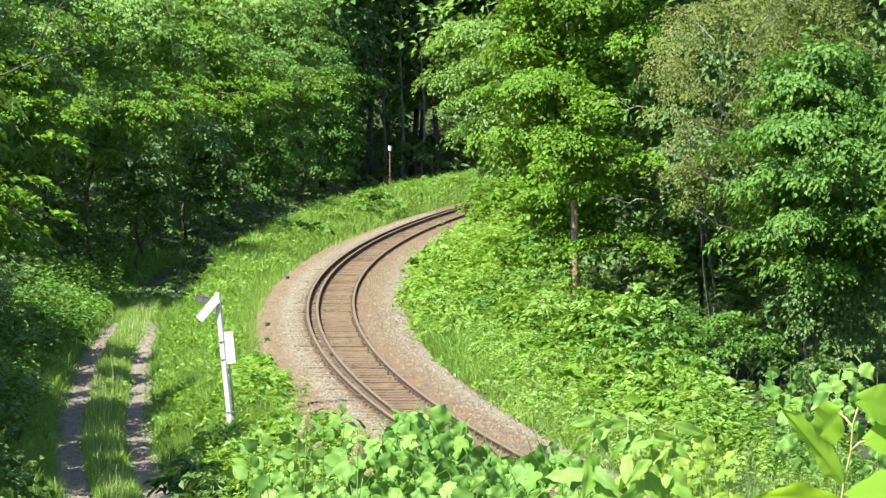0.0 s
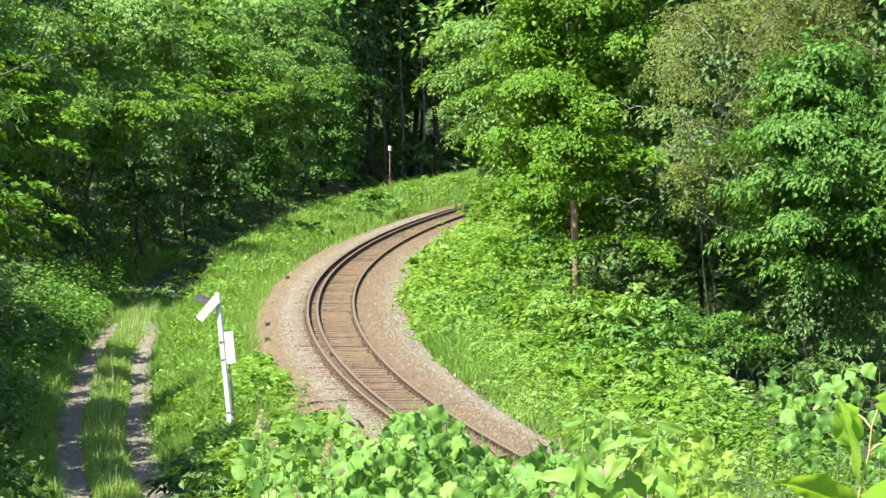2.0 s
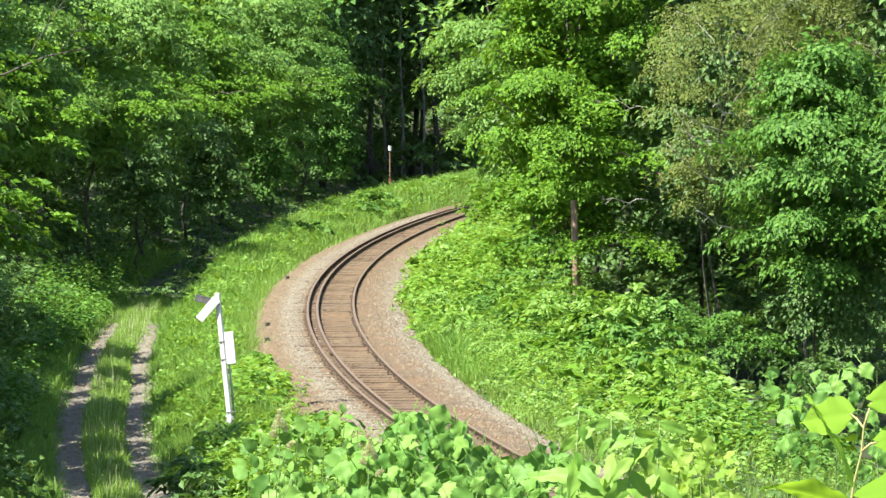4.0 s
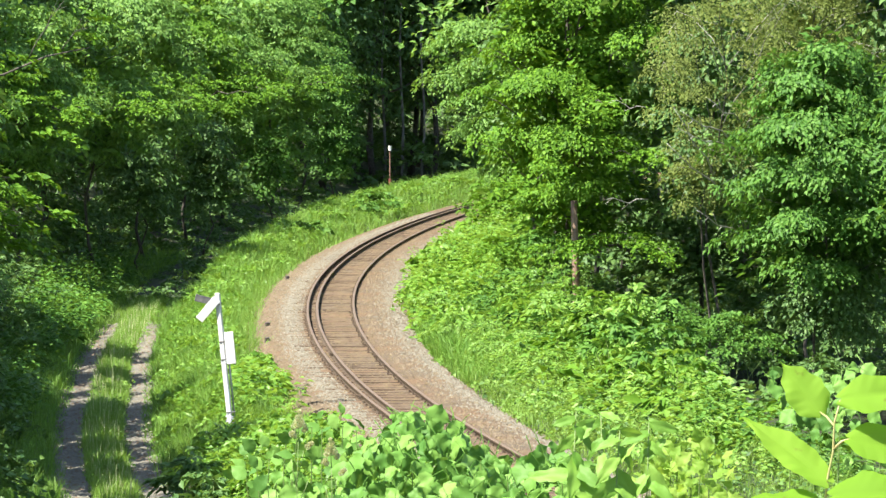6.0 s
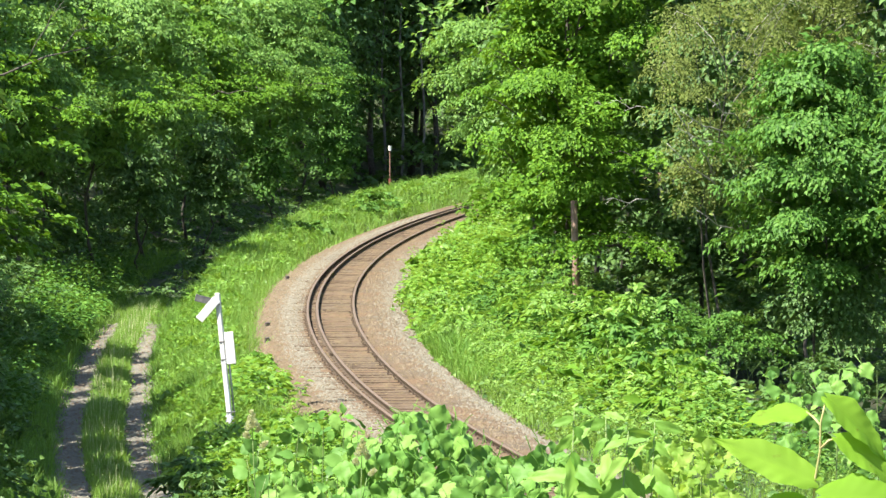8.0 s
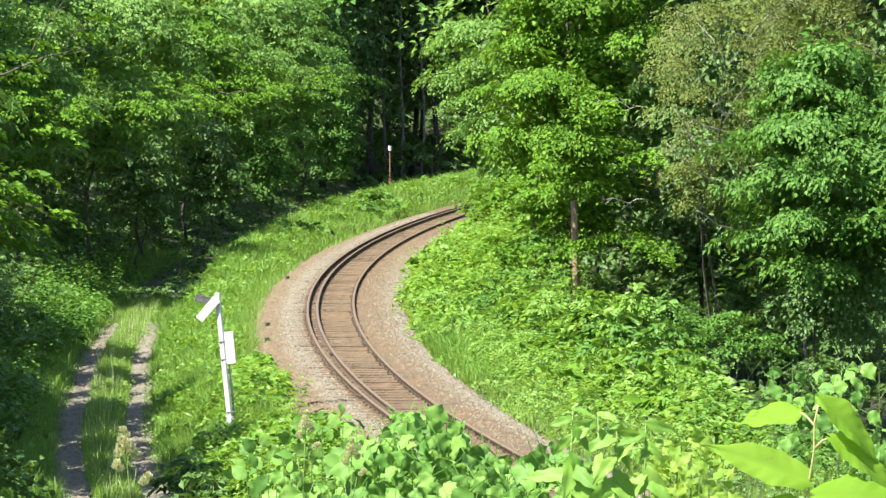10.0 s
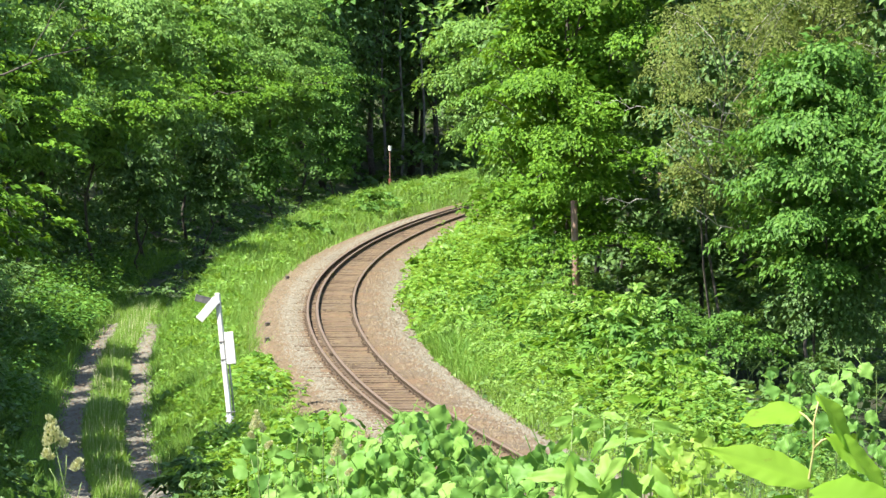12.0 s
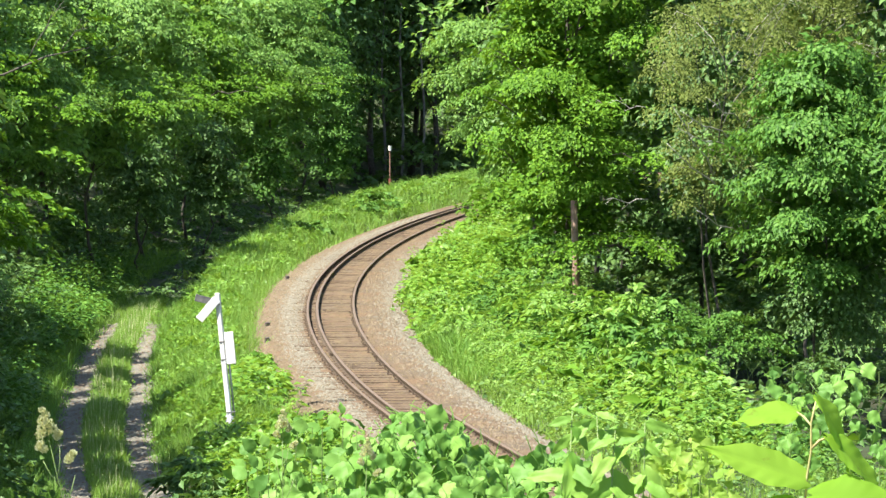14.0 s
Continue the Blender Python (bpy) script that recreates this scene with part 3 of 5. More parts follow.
def grass(name, n, y0, y1, lo, hi, height, mat, label, width=0.012, lean=0.35):
    x, y, u = scatter(n, y0, y1, lo, hi)
    pos = np.c_[x, y, ground_z(x, y) - 0.02]
    tuft = 0.75 + 0.35 * wobble(x * 1.7, y * 1.3)
    h = height * np.clip(tuft, 0.25, 1.4) * rng.uniform(0.5, 1.25, n)
    ln = rng.normal(0, lean, (n, 3)) * h[:, None]
    ln[:, 2] = -0.15 * h
    v, f = blade_arrays(pos, ln, h, width * rng.uniform(0.6, 1.5, n))
    return tagged(place(name, quick_mesh(name, v, f), mat), label, "grass", kind="stuff")


def herbs(name, n, y0, y1, lo, hi, height, size, mat, label):
    """Leafy undergrowth: leaves over a hummocky surface."""
    x, y, u = scatter(n, y0, y1, lo, hi)
    hum = np.clip(0.62 + 0.38 * wobble(x * 0.9, y * 0.5) + 0.2 * wobble(x * 2.6, y * 1.6), 0.15, 1.3)
    top = height(u, y) * hum
    z = ground_z(x, y) + top * (1 - rng.exponential(0.22, n).clip(0, 0.95))
    out = rng.normal(0, 1, (n, 3))
    out[:, 2] = rng.normal(-0.3, 0.3, n)
    up = np.c_[rng.normal(0, 0.5, (n, 2)), np.ones(n)]
    L = size * rng.uniform(0.55, 1.4, n)
    v, f = leaf_arrays(np.c_[x, y, z], out, up, L, L * rng.uniform(0.5, 0.8, n))
    return tagged(place(name, quick_mesh(name, v, f), mat), label, "undergrowth", kind="stuff")


build_ground()
build_road()
rut_pebbles("rut_gravel", 5200, 0.028, M_STONE_GREY, "loose grey stones in the wheel ruts")
rut_pebbles("rut_litter", 1200, 0.034, M_LITTER, "dry brown litter trodden into the wheel ruts")
build_ballast()
build_track()

def tussocks(name, n, y0, y1, lo, hi, height, mat, label, leaves=46, size=0.13, radius=(0.22, 0.48), flat=0.5):
    """Leafy hummocks of weeds: many small sprays at uneven heights."""
    x, y, u = scatter(n, y0, y1, lo, hi)
    hum = np.clip(0.66 + 0.55 * wobble(x * 0.9, y * 0.45) + rng.normal(0, 0.16, n), 0.12, 1.45)
    c = np.c_[x, y, ground_z(x, y) + height(u, y) * hum]
    v, f = clump_leaves(c, rng.uniform(*radius, n), flat, leaves, size, 0.5, 0.45, slim=0.62)
    return tagged(place(name, quick_mesh(name, v, f), mat), label, "undergrowth", kind="stuff")


def stalks(name, n, y0, y1, lo, hi, height, mat, label, leaves=15, size=0.14, patchy=9.0):
    """Upright weeds: leaves in tiers round standing stems."""
    x, y, u = scatter(n, y0, y1, lo, hi)
    keep = wobble(x * 0.8 + 3, y * 0.33) + rng.normal(0, 0.2, n) > -patchy
    x, y, u = x[keep], y[keep], u[keep]
    n = len(x)
    h = height(u, y) * np.clip(0.8 + 0.55 * wobble(x * 0.7, y * 0.3 + 2), 0.35, 1.45) * rng.uniform(0.6, 1.25, n)
    total = n * leaves
    k = np.tile((np.arange(leaves) + 0.5) / leaves, n)
    H = np.repeat(h, leaves)
    lean = np.repeat(rng.normal(0, 0.16, (n, 2)), leaves, 0)
    a = np.repeat(rng.uniform(0, 6.283, n), leaves) + np.tile(np.arange(leaves) * 2.4, n) + rng.normal(0, 0.3, total)
    z = np.repeat(ground_z(x, y), leaves) + H * (0.25 + 0.75 * k)
    out = np.c_[np.cos(a), np.sin(a), np.zeros(total)]
    pos = np.c_[np.repeat(x, leaves) + lean[:, 0] * H * k, np.repeat(y, leaves) + lean[:, 1] * H * k, z] + out * 0.03
    L = size * (1.15 - 0.55 * k) * rng.uniform(0.8, 1.25, total)
    v, f = leaf_arrays(pos, out + rng.normal(0, 0.15, (total, 3)) + np.c_[0 * k, 0 * k, 0.35 * k - 0.3], out * 0.25 + [0, 0, 1.0] + rng.normal(0, 0.25, (total, 3)), L, L * 0.6)
    return tagged(place(name, quick_mesh(name, v, f), mat), label, "undergrowth", kind="stuff")


flatf = lambda k: (lambda y: np.full_like(y, k))
grass("verge_grass", 20000, 72, 128, flatf(-1.8), lambda y: np.maximum(-road_off(y) + 1.1, -4.6), 0.48, M_GRASS_PALE, "soft pale green grass on the bank", width=0.010, lean=0.28)
grass("verge_grass", 30000, 58, 130, flatf(-1.7), lambda y: -road_off(y) + np.interp(y, [74, 94, 112], [1.05, 1.13, 0.78]), 0.52, M_GRASS, "tall bright green grass on the bank between track and lane")
grass("verge_grass", 12000, 125, 215, flatf(-1.75), flatf(-4.9), 0.6, M_GRASS_PALE, "soft pale grass on the far bank", width=0.016)
grass("verge_grass", 14000, 125, 215, flatf(-1.75), flatf(-4.7), 0.62, M_GRASS, "tall bright green grass on the far bank", width=0.02)
grass("lane_seed", 900, 65, 122, lambda y: -road_off(y) - 0.22, lambda y: -road_off(y) + 0.42, 0.66, M_SEED, "thin pale seeding stems in the lane", width=0.007, lean=0.15)
grass("lane_grass", 20000, 65, 126, lambda y: -road_off(y) + np.interp(y, [74, 94, 112, 122], [-0.30, -0.20, -0.28, -0.5]), lambda y: -road_off(y) + np.interp(y, [74, 94, 112, 122], [0.48, 0.56, 0.34, 0.4]), 0.36, M_GRASS_PALE, "pale seeding grass strip between the wheel ruts", width=0.011, lean=0.3)
grass("lane_grass", 5000, 66, 118, lambda y: -road_off(y) - 0.36, lambda y: -road_off(y) + 0.62, 0.16, M_GRASS_PALE, "short grass creeping into the ruts", width=0.012, lean=0.5)
grass("rut_tufts", 2600, 64, 116, lambda y: -road_off(y) - 0.95, lambda y: -road_off(y) - 0.62, 0.2, M_GRASS, "ragged tufts along the outer edge of a rut", width=0.012, lean=0.5)
grass("rut_tufts", 2600, 64, 116, lambda y: -road_off(y) + 0.88, lambda y: -road_off(y) + 1.2, 0.24, M_GRASS, "ragged tufts along the outer edge of a rut", width=0.012, lean=0.5)
grass("lane_grass", 4000, 115, 126, lambda y: -road_off(y) - 1.2, lambda y: -road_off(y) + 1.2, 0.3, M_GRASS_PALE, "pale grass closing over the end of the ruts", width=0.014, lean=0.35)
tussocks("lane_weeds", 300, 72, 122, lambda y: -road_off(y) - 0.2, lambda y: -road_off(y) + 0.44, lambda u, y: 0.16 + 0 * u, M_HERB, "low leafy weeds in the middle of the lane", leaves=26, size=0.07, radius=(0.14, 0.3))
grass("edge_grass", 22000, 62, 150, lambda y: -road_off(y) - 2.4, lambda y: -road_off(y) - 0.84, 0.55, M_GRASS, "rough grass along the wood's edge")
grass("bank_grass", 7000, 58, 74, flatf(4.4), flatf(8.6), 0.6, M_GRASS_PALE, "pale long grass on the slope below the weeds", width=0.009)
grass("bank_grass", 10000, 56, 84, flatf(1.9), flatf(5.2), 0.5, M_GRASS_PALE, "pale green grass on the slope beside the track", width=0.008)
tussocks("verge_herbs", 640, 72, 210, flatf(-2.2), lambda y: np.maximum(-road_off(y) + 1.3, -4.6), lambda u, y: 0.36 + 0 * u, M_HERB, "leafy bright green weeds among the verge grass", size=0.11)
tussocks("verge_herbs", 360, 54, 76, flatf(-1.9), flatf(-4.3), lambda u, y: np.interp(y, [54, 68, 76], [1.0, 0.8, 0.35]), M_HERB, "tall leafy green weeds at the foot of the hill", size=0.14)
tussocks("verge_herbs", 90, 128, 205, flatf(-2.4), flatf(-4.5), lambda u, y: 0.36 + 0 * u, M_HERB, "broad-leaved weeds on the far bank", leaves=30, size=0.2)
tussocks("ballast_herbs", 30, 80, 92, flatf(-1.75), flatf(-2.7), lambda u, y: 0.6 + 0 * u, M_HERB, "broad-leaved creeper at the edge of the ballast", leaves=36, size=0.2)
stalks("ballast_stalks", 46, 77, 87, flatf(-1.7), flatf(-3.0), lambda u, y: 0.85 + 0 * u, M_HERB, "broad-leaved shoots beside the crossing post", leaves=13, size=0.23, patchy=0.1)
tussocks("edge_herbs", 900, 58, 200, lambda y: -road_off(y) - 5.0, lambda y: -road_off(y) - 1.4, lambda u, y: np.interp(-u - road_off(y), [1.2, 2.2, 5], [0.45, 1.1, 2.0]) * np.interp(y, [108, 122], [1.0, 0.4]), M_CROWN_DEEP, "leafy undergrowth at the foot of the trees", size=0.14, radius=(0.25, 0.55))
tussocks("lane_herbs", 380, 124, 216, lambda y: -road_off(y) - 1.6, lambda y: -road_off(y) + 1.4, lambda u, y: 0.3 + 0 * u, M_CROWN_DEEP, "weeds over the disused far lane", size=0.12)
bank_edge = lambda y: np.interp(y, [80, 105, 125, 150], [2.0, 1.92, 1.75, 1.5])
# deeper leaf colour under the weeds stands in for shade in their gaps
herbs("bank_cover", 8500, 62, 150, lambda y: bank_edge(y) - 0.05, flatf(6.2), lambda u, y: np.interp(u, [1.95, 3.0, 6.0, 9.5], [0.2, 0.55, 0.5, 0.3]), 0.11, M_CROWN_DEEP, "low leafy cover on the bank")
grass("bank_tufts", 5000, 86, 101, bank_edge, flatf(3.3), 0.75, M_GRASS, "tufts of long grass at the foot of the bank", width=0.014)
stalks("bank_stalks", 640, 97, 165, bank_edge, lambda y: np.interp(y, [84, 104], [6.2, 4.8]), lambda u, y: np.interp(u, [1.4, 2.4, 4.0, 6.5], [0.5, 0.95, 1.5, 1.3]), M_HERB, "broad-leaved knotweed in tiers on the bank", leaves=13, size=0.225, patchy=0.6)
stalks("bank_stalks", 380, 64, 99, lambda y: bank_edge(y) + 0.5, flatf(4.6), lambda u, y: np.interp(u, [1.4, 2.4, 4.0, 6.5], [0.3, 0.5, 0.8, 0.7]), M_WEED_PALE, "upright pale green weeds on the bank", leaves=18, size=0.11, patchy=0.1)
grass("bank_tufts", 9000, 72, 101, bank_edge, flatf(5.4), 0.5, M_GRASS_PALE, "pale green grass between the weeds on the bank", width=0.013, lean=0.4)
stalks("slope_stalks", 330, 66, 100, flatf(4.2), lambda y: np.interp(y, [66, 74, 85, 99], [6.6, 5.4, 5.8, 7.4]), lambda u, y: np.interp(u, [5, 9.2], [0.9, 0.8]), M_CROWN_BLUE, "leafy green stalks on the slope down to the hollow", leaves=15, size=0.20, patchy=0.1)
stalks("slope_stalks", 150, 72, 99, flatf(3.6), lambda y: np.interp(y, [66, 74, 85, 99], [6.6, 5.4, 5.8, 7.4]), lambda u, y: np.interp(u, [3.6, 7.6], [0.8, 1.0]), M_WEED_PALE, "pale upright weeds thick on the slope", leaves=15, size=0.17, patchy=0.1)
stalks("slope_stalks", 80, 72, 92, flatf(3.0), flatf(5.4), lambda u, y: 1.1 + 0 * u, M_HERB, "tall broad-leaved weeds standing over the slope", leaves=13, size=0.23, patchy=0.2)
stalks("edge_tall", 95, 105, 121.5, lambda y: -road_off(y) - 2.5, lambda y: -road_off(y) - 0.9, lambda u, y: 1.3 + 0 * u, M_CROWN_BLUE, "tall sunlit knotweed where the lane bends away", leaves=20, size=0.22)
stalks("edge_stalks", 380, 84, 135, lambda y: -road_off(y) - 2.6, lambda y: -road_off(y) - 1.15, lambda u, y: 0.95 + 0 * u, M_CROWN_BLUE, "upright leafy weeds along the wood's edge", size=0.18)
stalks("verge_stalks", 330, 56, 73, flatf(-4.2), flatf(-1.95), lambda u, y: np.interp(y, [64, 73], [1.1, 0.55]), M_HERB, "upright leafy weeds by the crossing post")
tussocks("bank_broadleaf", 60, 70, 150, lambda y: bank_edge(y) + 0.3, flatf(6.5), lambda u, y: 0.95 + 0 * u, M_CROWN, "large-leaved butterbur among the weeds", leaves=16, size=0.3, radius=(0.3, 0.5))
grass("grass_tuft", 900, 92.2, 93.8, lambda y: bank_edge(y) - 0.05, lambda y: bank_edge(y) + 0.65, 0.95, M_GRASS, "dark green tuft of long grass at the foot of the bank", width=0.016, lean=0.28)
tussocks("bank_herbs", 280, 96, 185, bank_edge, lambda y: np.interp(y, [84, 104], [6.2, 5.0]), lambda u, y: np.interp(u, [1.4, 2.6, 3.8, 6.0, 8.2], [0.4, 0.85, 1.2, 0.8, 0.3]), M_HERB, "sunlit bright green knotweed beside the track", leaves=44, size=0.18, radius=(0.35, 0.7), flat=0.5)
tussocks("bank_herbs", 130, 66, 98, bank_edge, flatf(4.6), lambda u, y: np.interp(u, [1.4, 2.6, 3.8, 6.0, 8.2], [0.25, 0.5, 0.7, 0.5, 0.3]), M_WEED_PALE, "pale green weeds beside the track", leaves=46, size=0.09, radius=(0.28, 0.6), flat=0.6)
tussocks("wood_herbs", 650, 86, 215, lambda y: np.interp(y, [96, 112], [8.6, 5.4]), flatf(22.0), lambda u, y: 0.9 + 0 * u, M_CROWN_DEEP, "dark leafy undergrowth in the shade of the wood", leaves=34, size=0.24, radius=(0.5, 1.1))
tussocks("wood_herbs", 400, 70, 225, lambda y: -road_off(y) - 15.0, lambda y: -road_off(y) - 4.5, lambda u, y: 1.2 + 0 * u, M_CROWN_DEEP, "dark leafy undergrowth on the wooded slope", size=0.2, radius=(0.4, 0.9))
tussocks("hollow_herbs", 320, 122, 188, flatf(4.6), flatf(12.5), lambda u, y: 0.5 + 0 * u, M_CROWN_DEEP, "shaded weeds in the hollow behind the maple", leaves=30, size=0.22, radius=(0.45, 0.9))
tussocks("hill_herbs", 260, 228, 264, flatf(-32.0), flatf(-9.0), lambda u, y: 1.0 + 0 * u, M_CROWN_DEEP, "dark ferns on the far hillside", leaves=30, size=0.36, radius=(0.7, 1.4))
tussocks("hill_herbs", 340, 194, 262, lambda y: np.full_like(y, -28.0), lambda y: np.interp(y, [200, 214, 220], [-7.0, 0, 22.0]), lambda u, y: 1.0 + 0 * u, M_CROWN_DEEP, "dark leafy undergrowth on the far wooded hill", size=0.34, radius=(0.6, 1.3))

# ---- trees ----
POLE_Y = 107.6


def clear_of_pole(x, y, z):
    if x > 4.1 and z < 6.0 or x > 3.6 and 4.2 < z < 5.2:
        return False
    if x < 2.7 and z < 2.6:
        return False
    return not (abs(x - 3.34) < 0.95 and y < POLE_Y + 0.4 and z < 2.75)


MAPLE = tree("maple_tree", 3.3, 110.0, [(1.7, 1.3), (2.7, 2.2), (4.0, 2.6), (6.2, 2.5), (8.4, 2.2)], M_CROWN, "broad bright green maple leaning out over the track",
     count=640, size=0.115, trunk_r=0.11, top=13.0, roof=80, keep=clear_of_pole, deep=1.5, core=150, back=0.9, voids=-0.42)
tree("elm_tree", 2.9, 121.0, [(2.9, 1.1), (4.0, 1.9), (5.4, 2.1), (7.6, 1.6)], M_CROWN_HAZED, "cool green elm leaning over the track behind the maple", count=560, size=0.105, trunk_r=0.07, top=11.5, roof=20, core=24, limbs=6, lean=(-2.4, 0))
DRY = tree("dry_tree", 6.2, 103.5, [(2.8, 0.6), (3.6, 1.05), (5.0, 1.5), (6.4, 1.7), (8.2, 2.2)], M_CROWN_OLIVE, "olive-leaved tree with bare pale twigs",
     count=250, size=0.07, wide=0.48, layer=0.8, bark=M_BARK_PALE, trunk_bark=M_BARK, bare=0.9, top=9.4, roof=3, trunk_r=0.034, voids=-0.3, lean=(0.4, -4.8), core=14, back=0.8)
tree("dry_tree", 8.9, 103.5, [(5.4, 1.2), (6.6, 2.0), (8.6, 2.2)], M_CROWN_OLIVE, "olive-leaved tree rising behind the ash", count=300, size=0.07, wide=0.6, layer=0.75, bark=M_BARK_PALE, trunk_bark=M_BARK, bare=0.6, top=10, roof=4, trunk_r=0.05, core=14, limbs=5)
tree("ash_tree", 8.5, 97, [(1.5, 1.8), (2.6, 2.8), (4.6, 2.4), (5.8, 1.6), (6.6, 0.8)], M_CROWN_BLUE, "fresh green ash tree with layered leaf sprays", count=460, size=0.132, wide=0.72, layer=0.84, top=7.2, roof=0, trunk_r=0.04, core=44, back=0.9, voids=0.3)
# the next two trees are added to shade the hollow beside the maple
tree("forest_tree", 6.7, 107.5, [(2.6, 1.4), (4.0, 2.2), (7.5, 2.0)], M_CROWN_DEEP, "dark green tree between maple and dry tree, added to shade the hollow", count=150, size=0.18, wide=0.9, layer=1.0, top=12.0, roof=30, core=40, trunk_r=0.04, back=0.9, limbs=4)
tree("forest_tree", 3.2, 115.6, [(4.0, 1.8), (6.0, 2.5), (8.6, 2.3)], M_CROWN_DEEP, "tall dark green tree hidden by the maple, added to shade the hollow", count=110, size=0.2, wide=0.9, layer=0.9, top=13.0, roof=60, core=30, trunk_r=0.06, back=0.9, limbs=4)
tree("yew_bush", 8.9, 97.0, [(0.1, 1.2), (0.6, 1.8), (1.1, 1.7), (1.5, 1.1)], M_CROWN_DEEP, "dull green layered low tree over the hollow", count=330, size=0.11, wide=0.8, layer=0.5, top=1.9, roof=0, core=16, trunk_r=0.03, limbs=5)
tree("ash_tree", 11.0, 93, [(2.0, 1.2), (4.5, 2.1), (6.6, 1.4)], M_CROWN_BLUE, "fresh green ash tree at the edge of the view", count=360, size=0.14, top=7.4, roof=0, trunk_r=0.06, core=16, limbs=5)
for x, y in ((11.6, 127), (14.2, 134), (10.4, 142)):
    tree("forest_tree", x, y, [(-1.5, 2.2), (2.0, 2.8), (7.5, 2.6)], M_CROWN_DEEP, "dark green forest tree down in the hollow", count=70, size=0.26, wide=1.1, layer=1.1, top=11, roof=12, limbs=4, trunk_r=0.07)
# mostly hidden by the maple; added to keep sun off the ground behind
for x, y in ((4.6, 126), (6.9, 117.5), (5.8, 139), (9.8, 112), (4.2, 133), (4.5, 147), (5.6, 157), (7.0, 167)):
    tree("forest_tree", x, y, [(2.3, 1.6), (3.6, 2.8), (7.5, 2.6)], M_CROWN_DEEP, "dark green forest tree behind the maple, added to shade the hollow", count=90, size=0.22, wide=1.1, layer=1.1, top=13, roof=46, limbs=4, trunk_r=0.07)
ROW_TREES = []
for x, y, r, z0, mt in ((-10.6, 84.5, 2.1, 0.8, M_CROWN_HAZED), (-12.2, 122, 2.9, 3.1, M_CROWN_HAZED), (-10.7, 131, 2.9, 3.2, M_CROWN_HAZED), (-10.0, 143, 3.0, 2.9, M_CROWN_HAZED),
                        (-9.3, 157, 3.1, 3.0, M_CROWN), (-8.6, 171, 3.2, 2.8, M_CROWN_HAZED), (-7.3, 186, 3.5, 2.3, M_CROWN_HAZED), (-6.5, 198, 3.4, 2.0, M_CROWN_BLUE)):
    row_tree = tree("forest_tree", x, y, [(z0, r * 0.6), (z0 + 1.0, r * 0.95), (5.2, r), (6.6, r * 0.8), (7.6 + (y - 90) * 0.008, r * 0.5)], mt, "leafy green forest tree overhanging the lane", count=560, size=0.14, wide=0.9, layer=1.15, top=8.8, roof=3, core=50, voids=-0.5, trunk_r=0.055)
    if y > 100:
        ROW_TREES.append((row_tree, x, y))
for x, y in ((-14.6, 119), (-13.4, 128.5), (-13.0, 139), (-12.6, 150), (-12.0, 163), (-11.0, 178)):
    tree("forest_tree", x, y, [(2.2, 1.6), (3.6, 2.6), (5.6, 2.6), (8.0, 1.8)], M_CROWN_DEEP, "leafy green forest tree behind the lane", count=150, size=0.18, wide=1.1, layer=1.1, top=10.4, roof=24, core=50, trunk_r=0.1, limbs=5)
for px, y, z1 in ((-2.95, 214, 6.2), (-2.05, 213, 5.6), (-1.0, 212, 4.0), (-3.5, 216, 5.4)):
    zb = float(ground_z(px, y)) - 0.1
    t = empty("birch_stem", pose(px, y, zb), "slender birch stem in the dark wood, bark coloured as if shaded", "tree", "birch stems")
    shaft("trunk", [(0.09 * math.sin(k * 1.3 + y), 0, (z1 + 4 - zb) * k / 6) for k in range(7)], [0.075 - 0.006 * k for k in range(7)], M_BIRCH_SHADED, t)
for x, y, prof, mt in ((-5.0, 194, [(0.8, 1.0), (2.4, 1.5), (4.4, 1.3), (5.8, 0.8)], M_CROWN_BLUE), (-8.3, 152, [(0.9, 0.9), (1.9, 1.4), (3.3, 1.0)], M_CROWN_DEEP), (-9.6, 137, [(1.3, 0.9), (2.2, 1.4), (3.4, 1.0)], M_CROWN_DEEP), (-6.9, 170, [(0.8, 0.8), (1.8, 1.2), (3.0, 0.8)], M_CROWN_BLUE)):
    tree("understorey_tree", x, y, prof, mt, "dull green young tree in the shade of the wood", count=260, size=0.14, wide=0.7, layer=0.8, top=prof[-1][0] + 0.4, roof=0, core=10, trunk_r=0.035, limbs=4)
# nearer trees beside the lane, mostly out of view, added for their shade on it
LANE_TREES = []
for x, y, tp in ((-11.2, 82, 6.9), (-10.9, 76.5, 8.2), (-10.8, 71, 12.0), (-10.7, 65.5, 11.0), (-10.4, 60, 8.8), (-13.2, 88, 8.6), (-13.4, 95, 7.4), (-13.6, 101.5, 7.0), (-15.3, 106.5, 6.6), (-16.0, 111.5, 6.6), (-13.6, 78, 10.6), (-13.2, 70, 12.0), (-12.0, 93.5, 5.9), (-12.2, 99.5, 5.8)):
    LANE_TREES.append(tree("lane_tree", x, y, [(0.4, 1.6), (1.8, 2.3), (5.6, 1.8)], M_CROWN_DEEP, "shady green tree beside the lane", count=110, size=0.22, wide=1.0, layer=1.0, top=tp, roof=15 if tp < 9 else 22))
for x, y in ((-12.6, 74.5), (-12.8, 84.5)):
    tree("lane_tree", x, y, [(2.0, 1.6), (4.0, 2.3), (6.6, 1.8)], M_CROWN_DEEP, "shady green tree behind the lane's edge", count=90, size=0.22, wide=1.1, layer=1.1, top=9.6, roof=16, limbs=5)
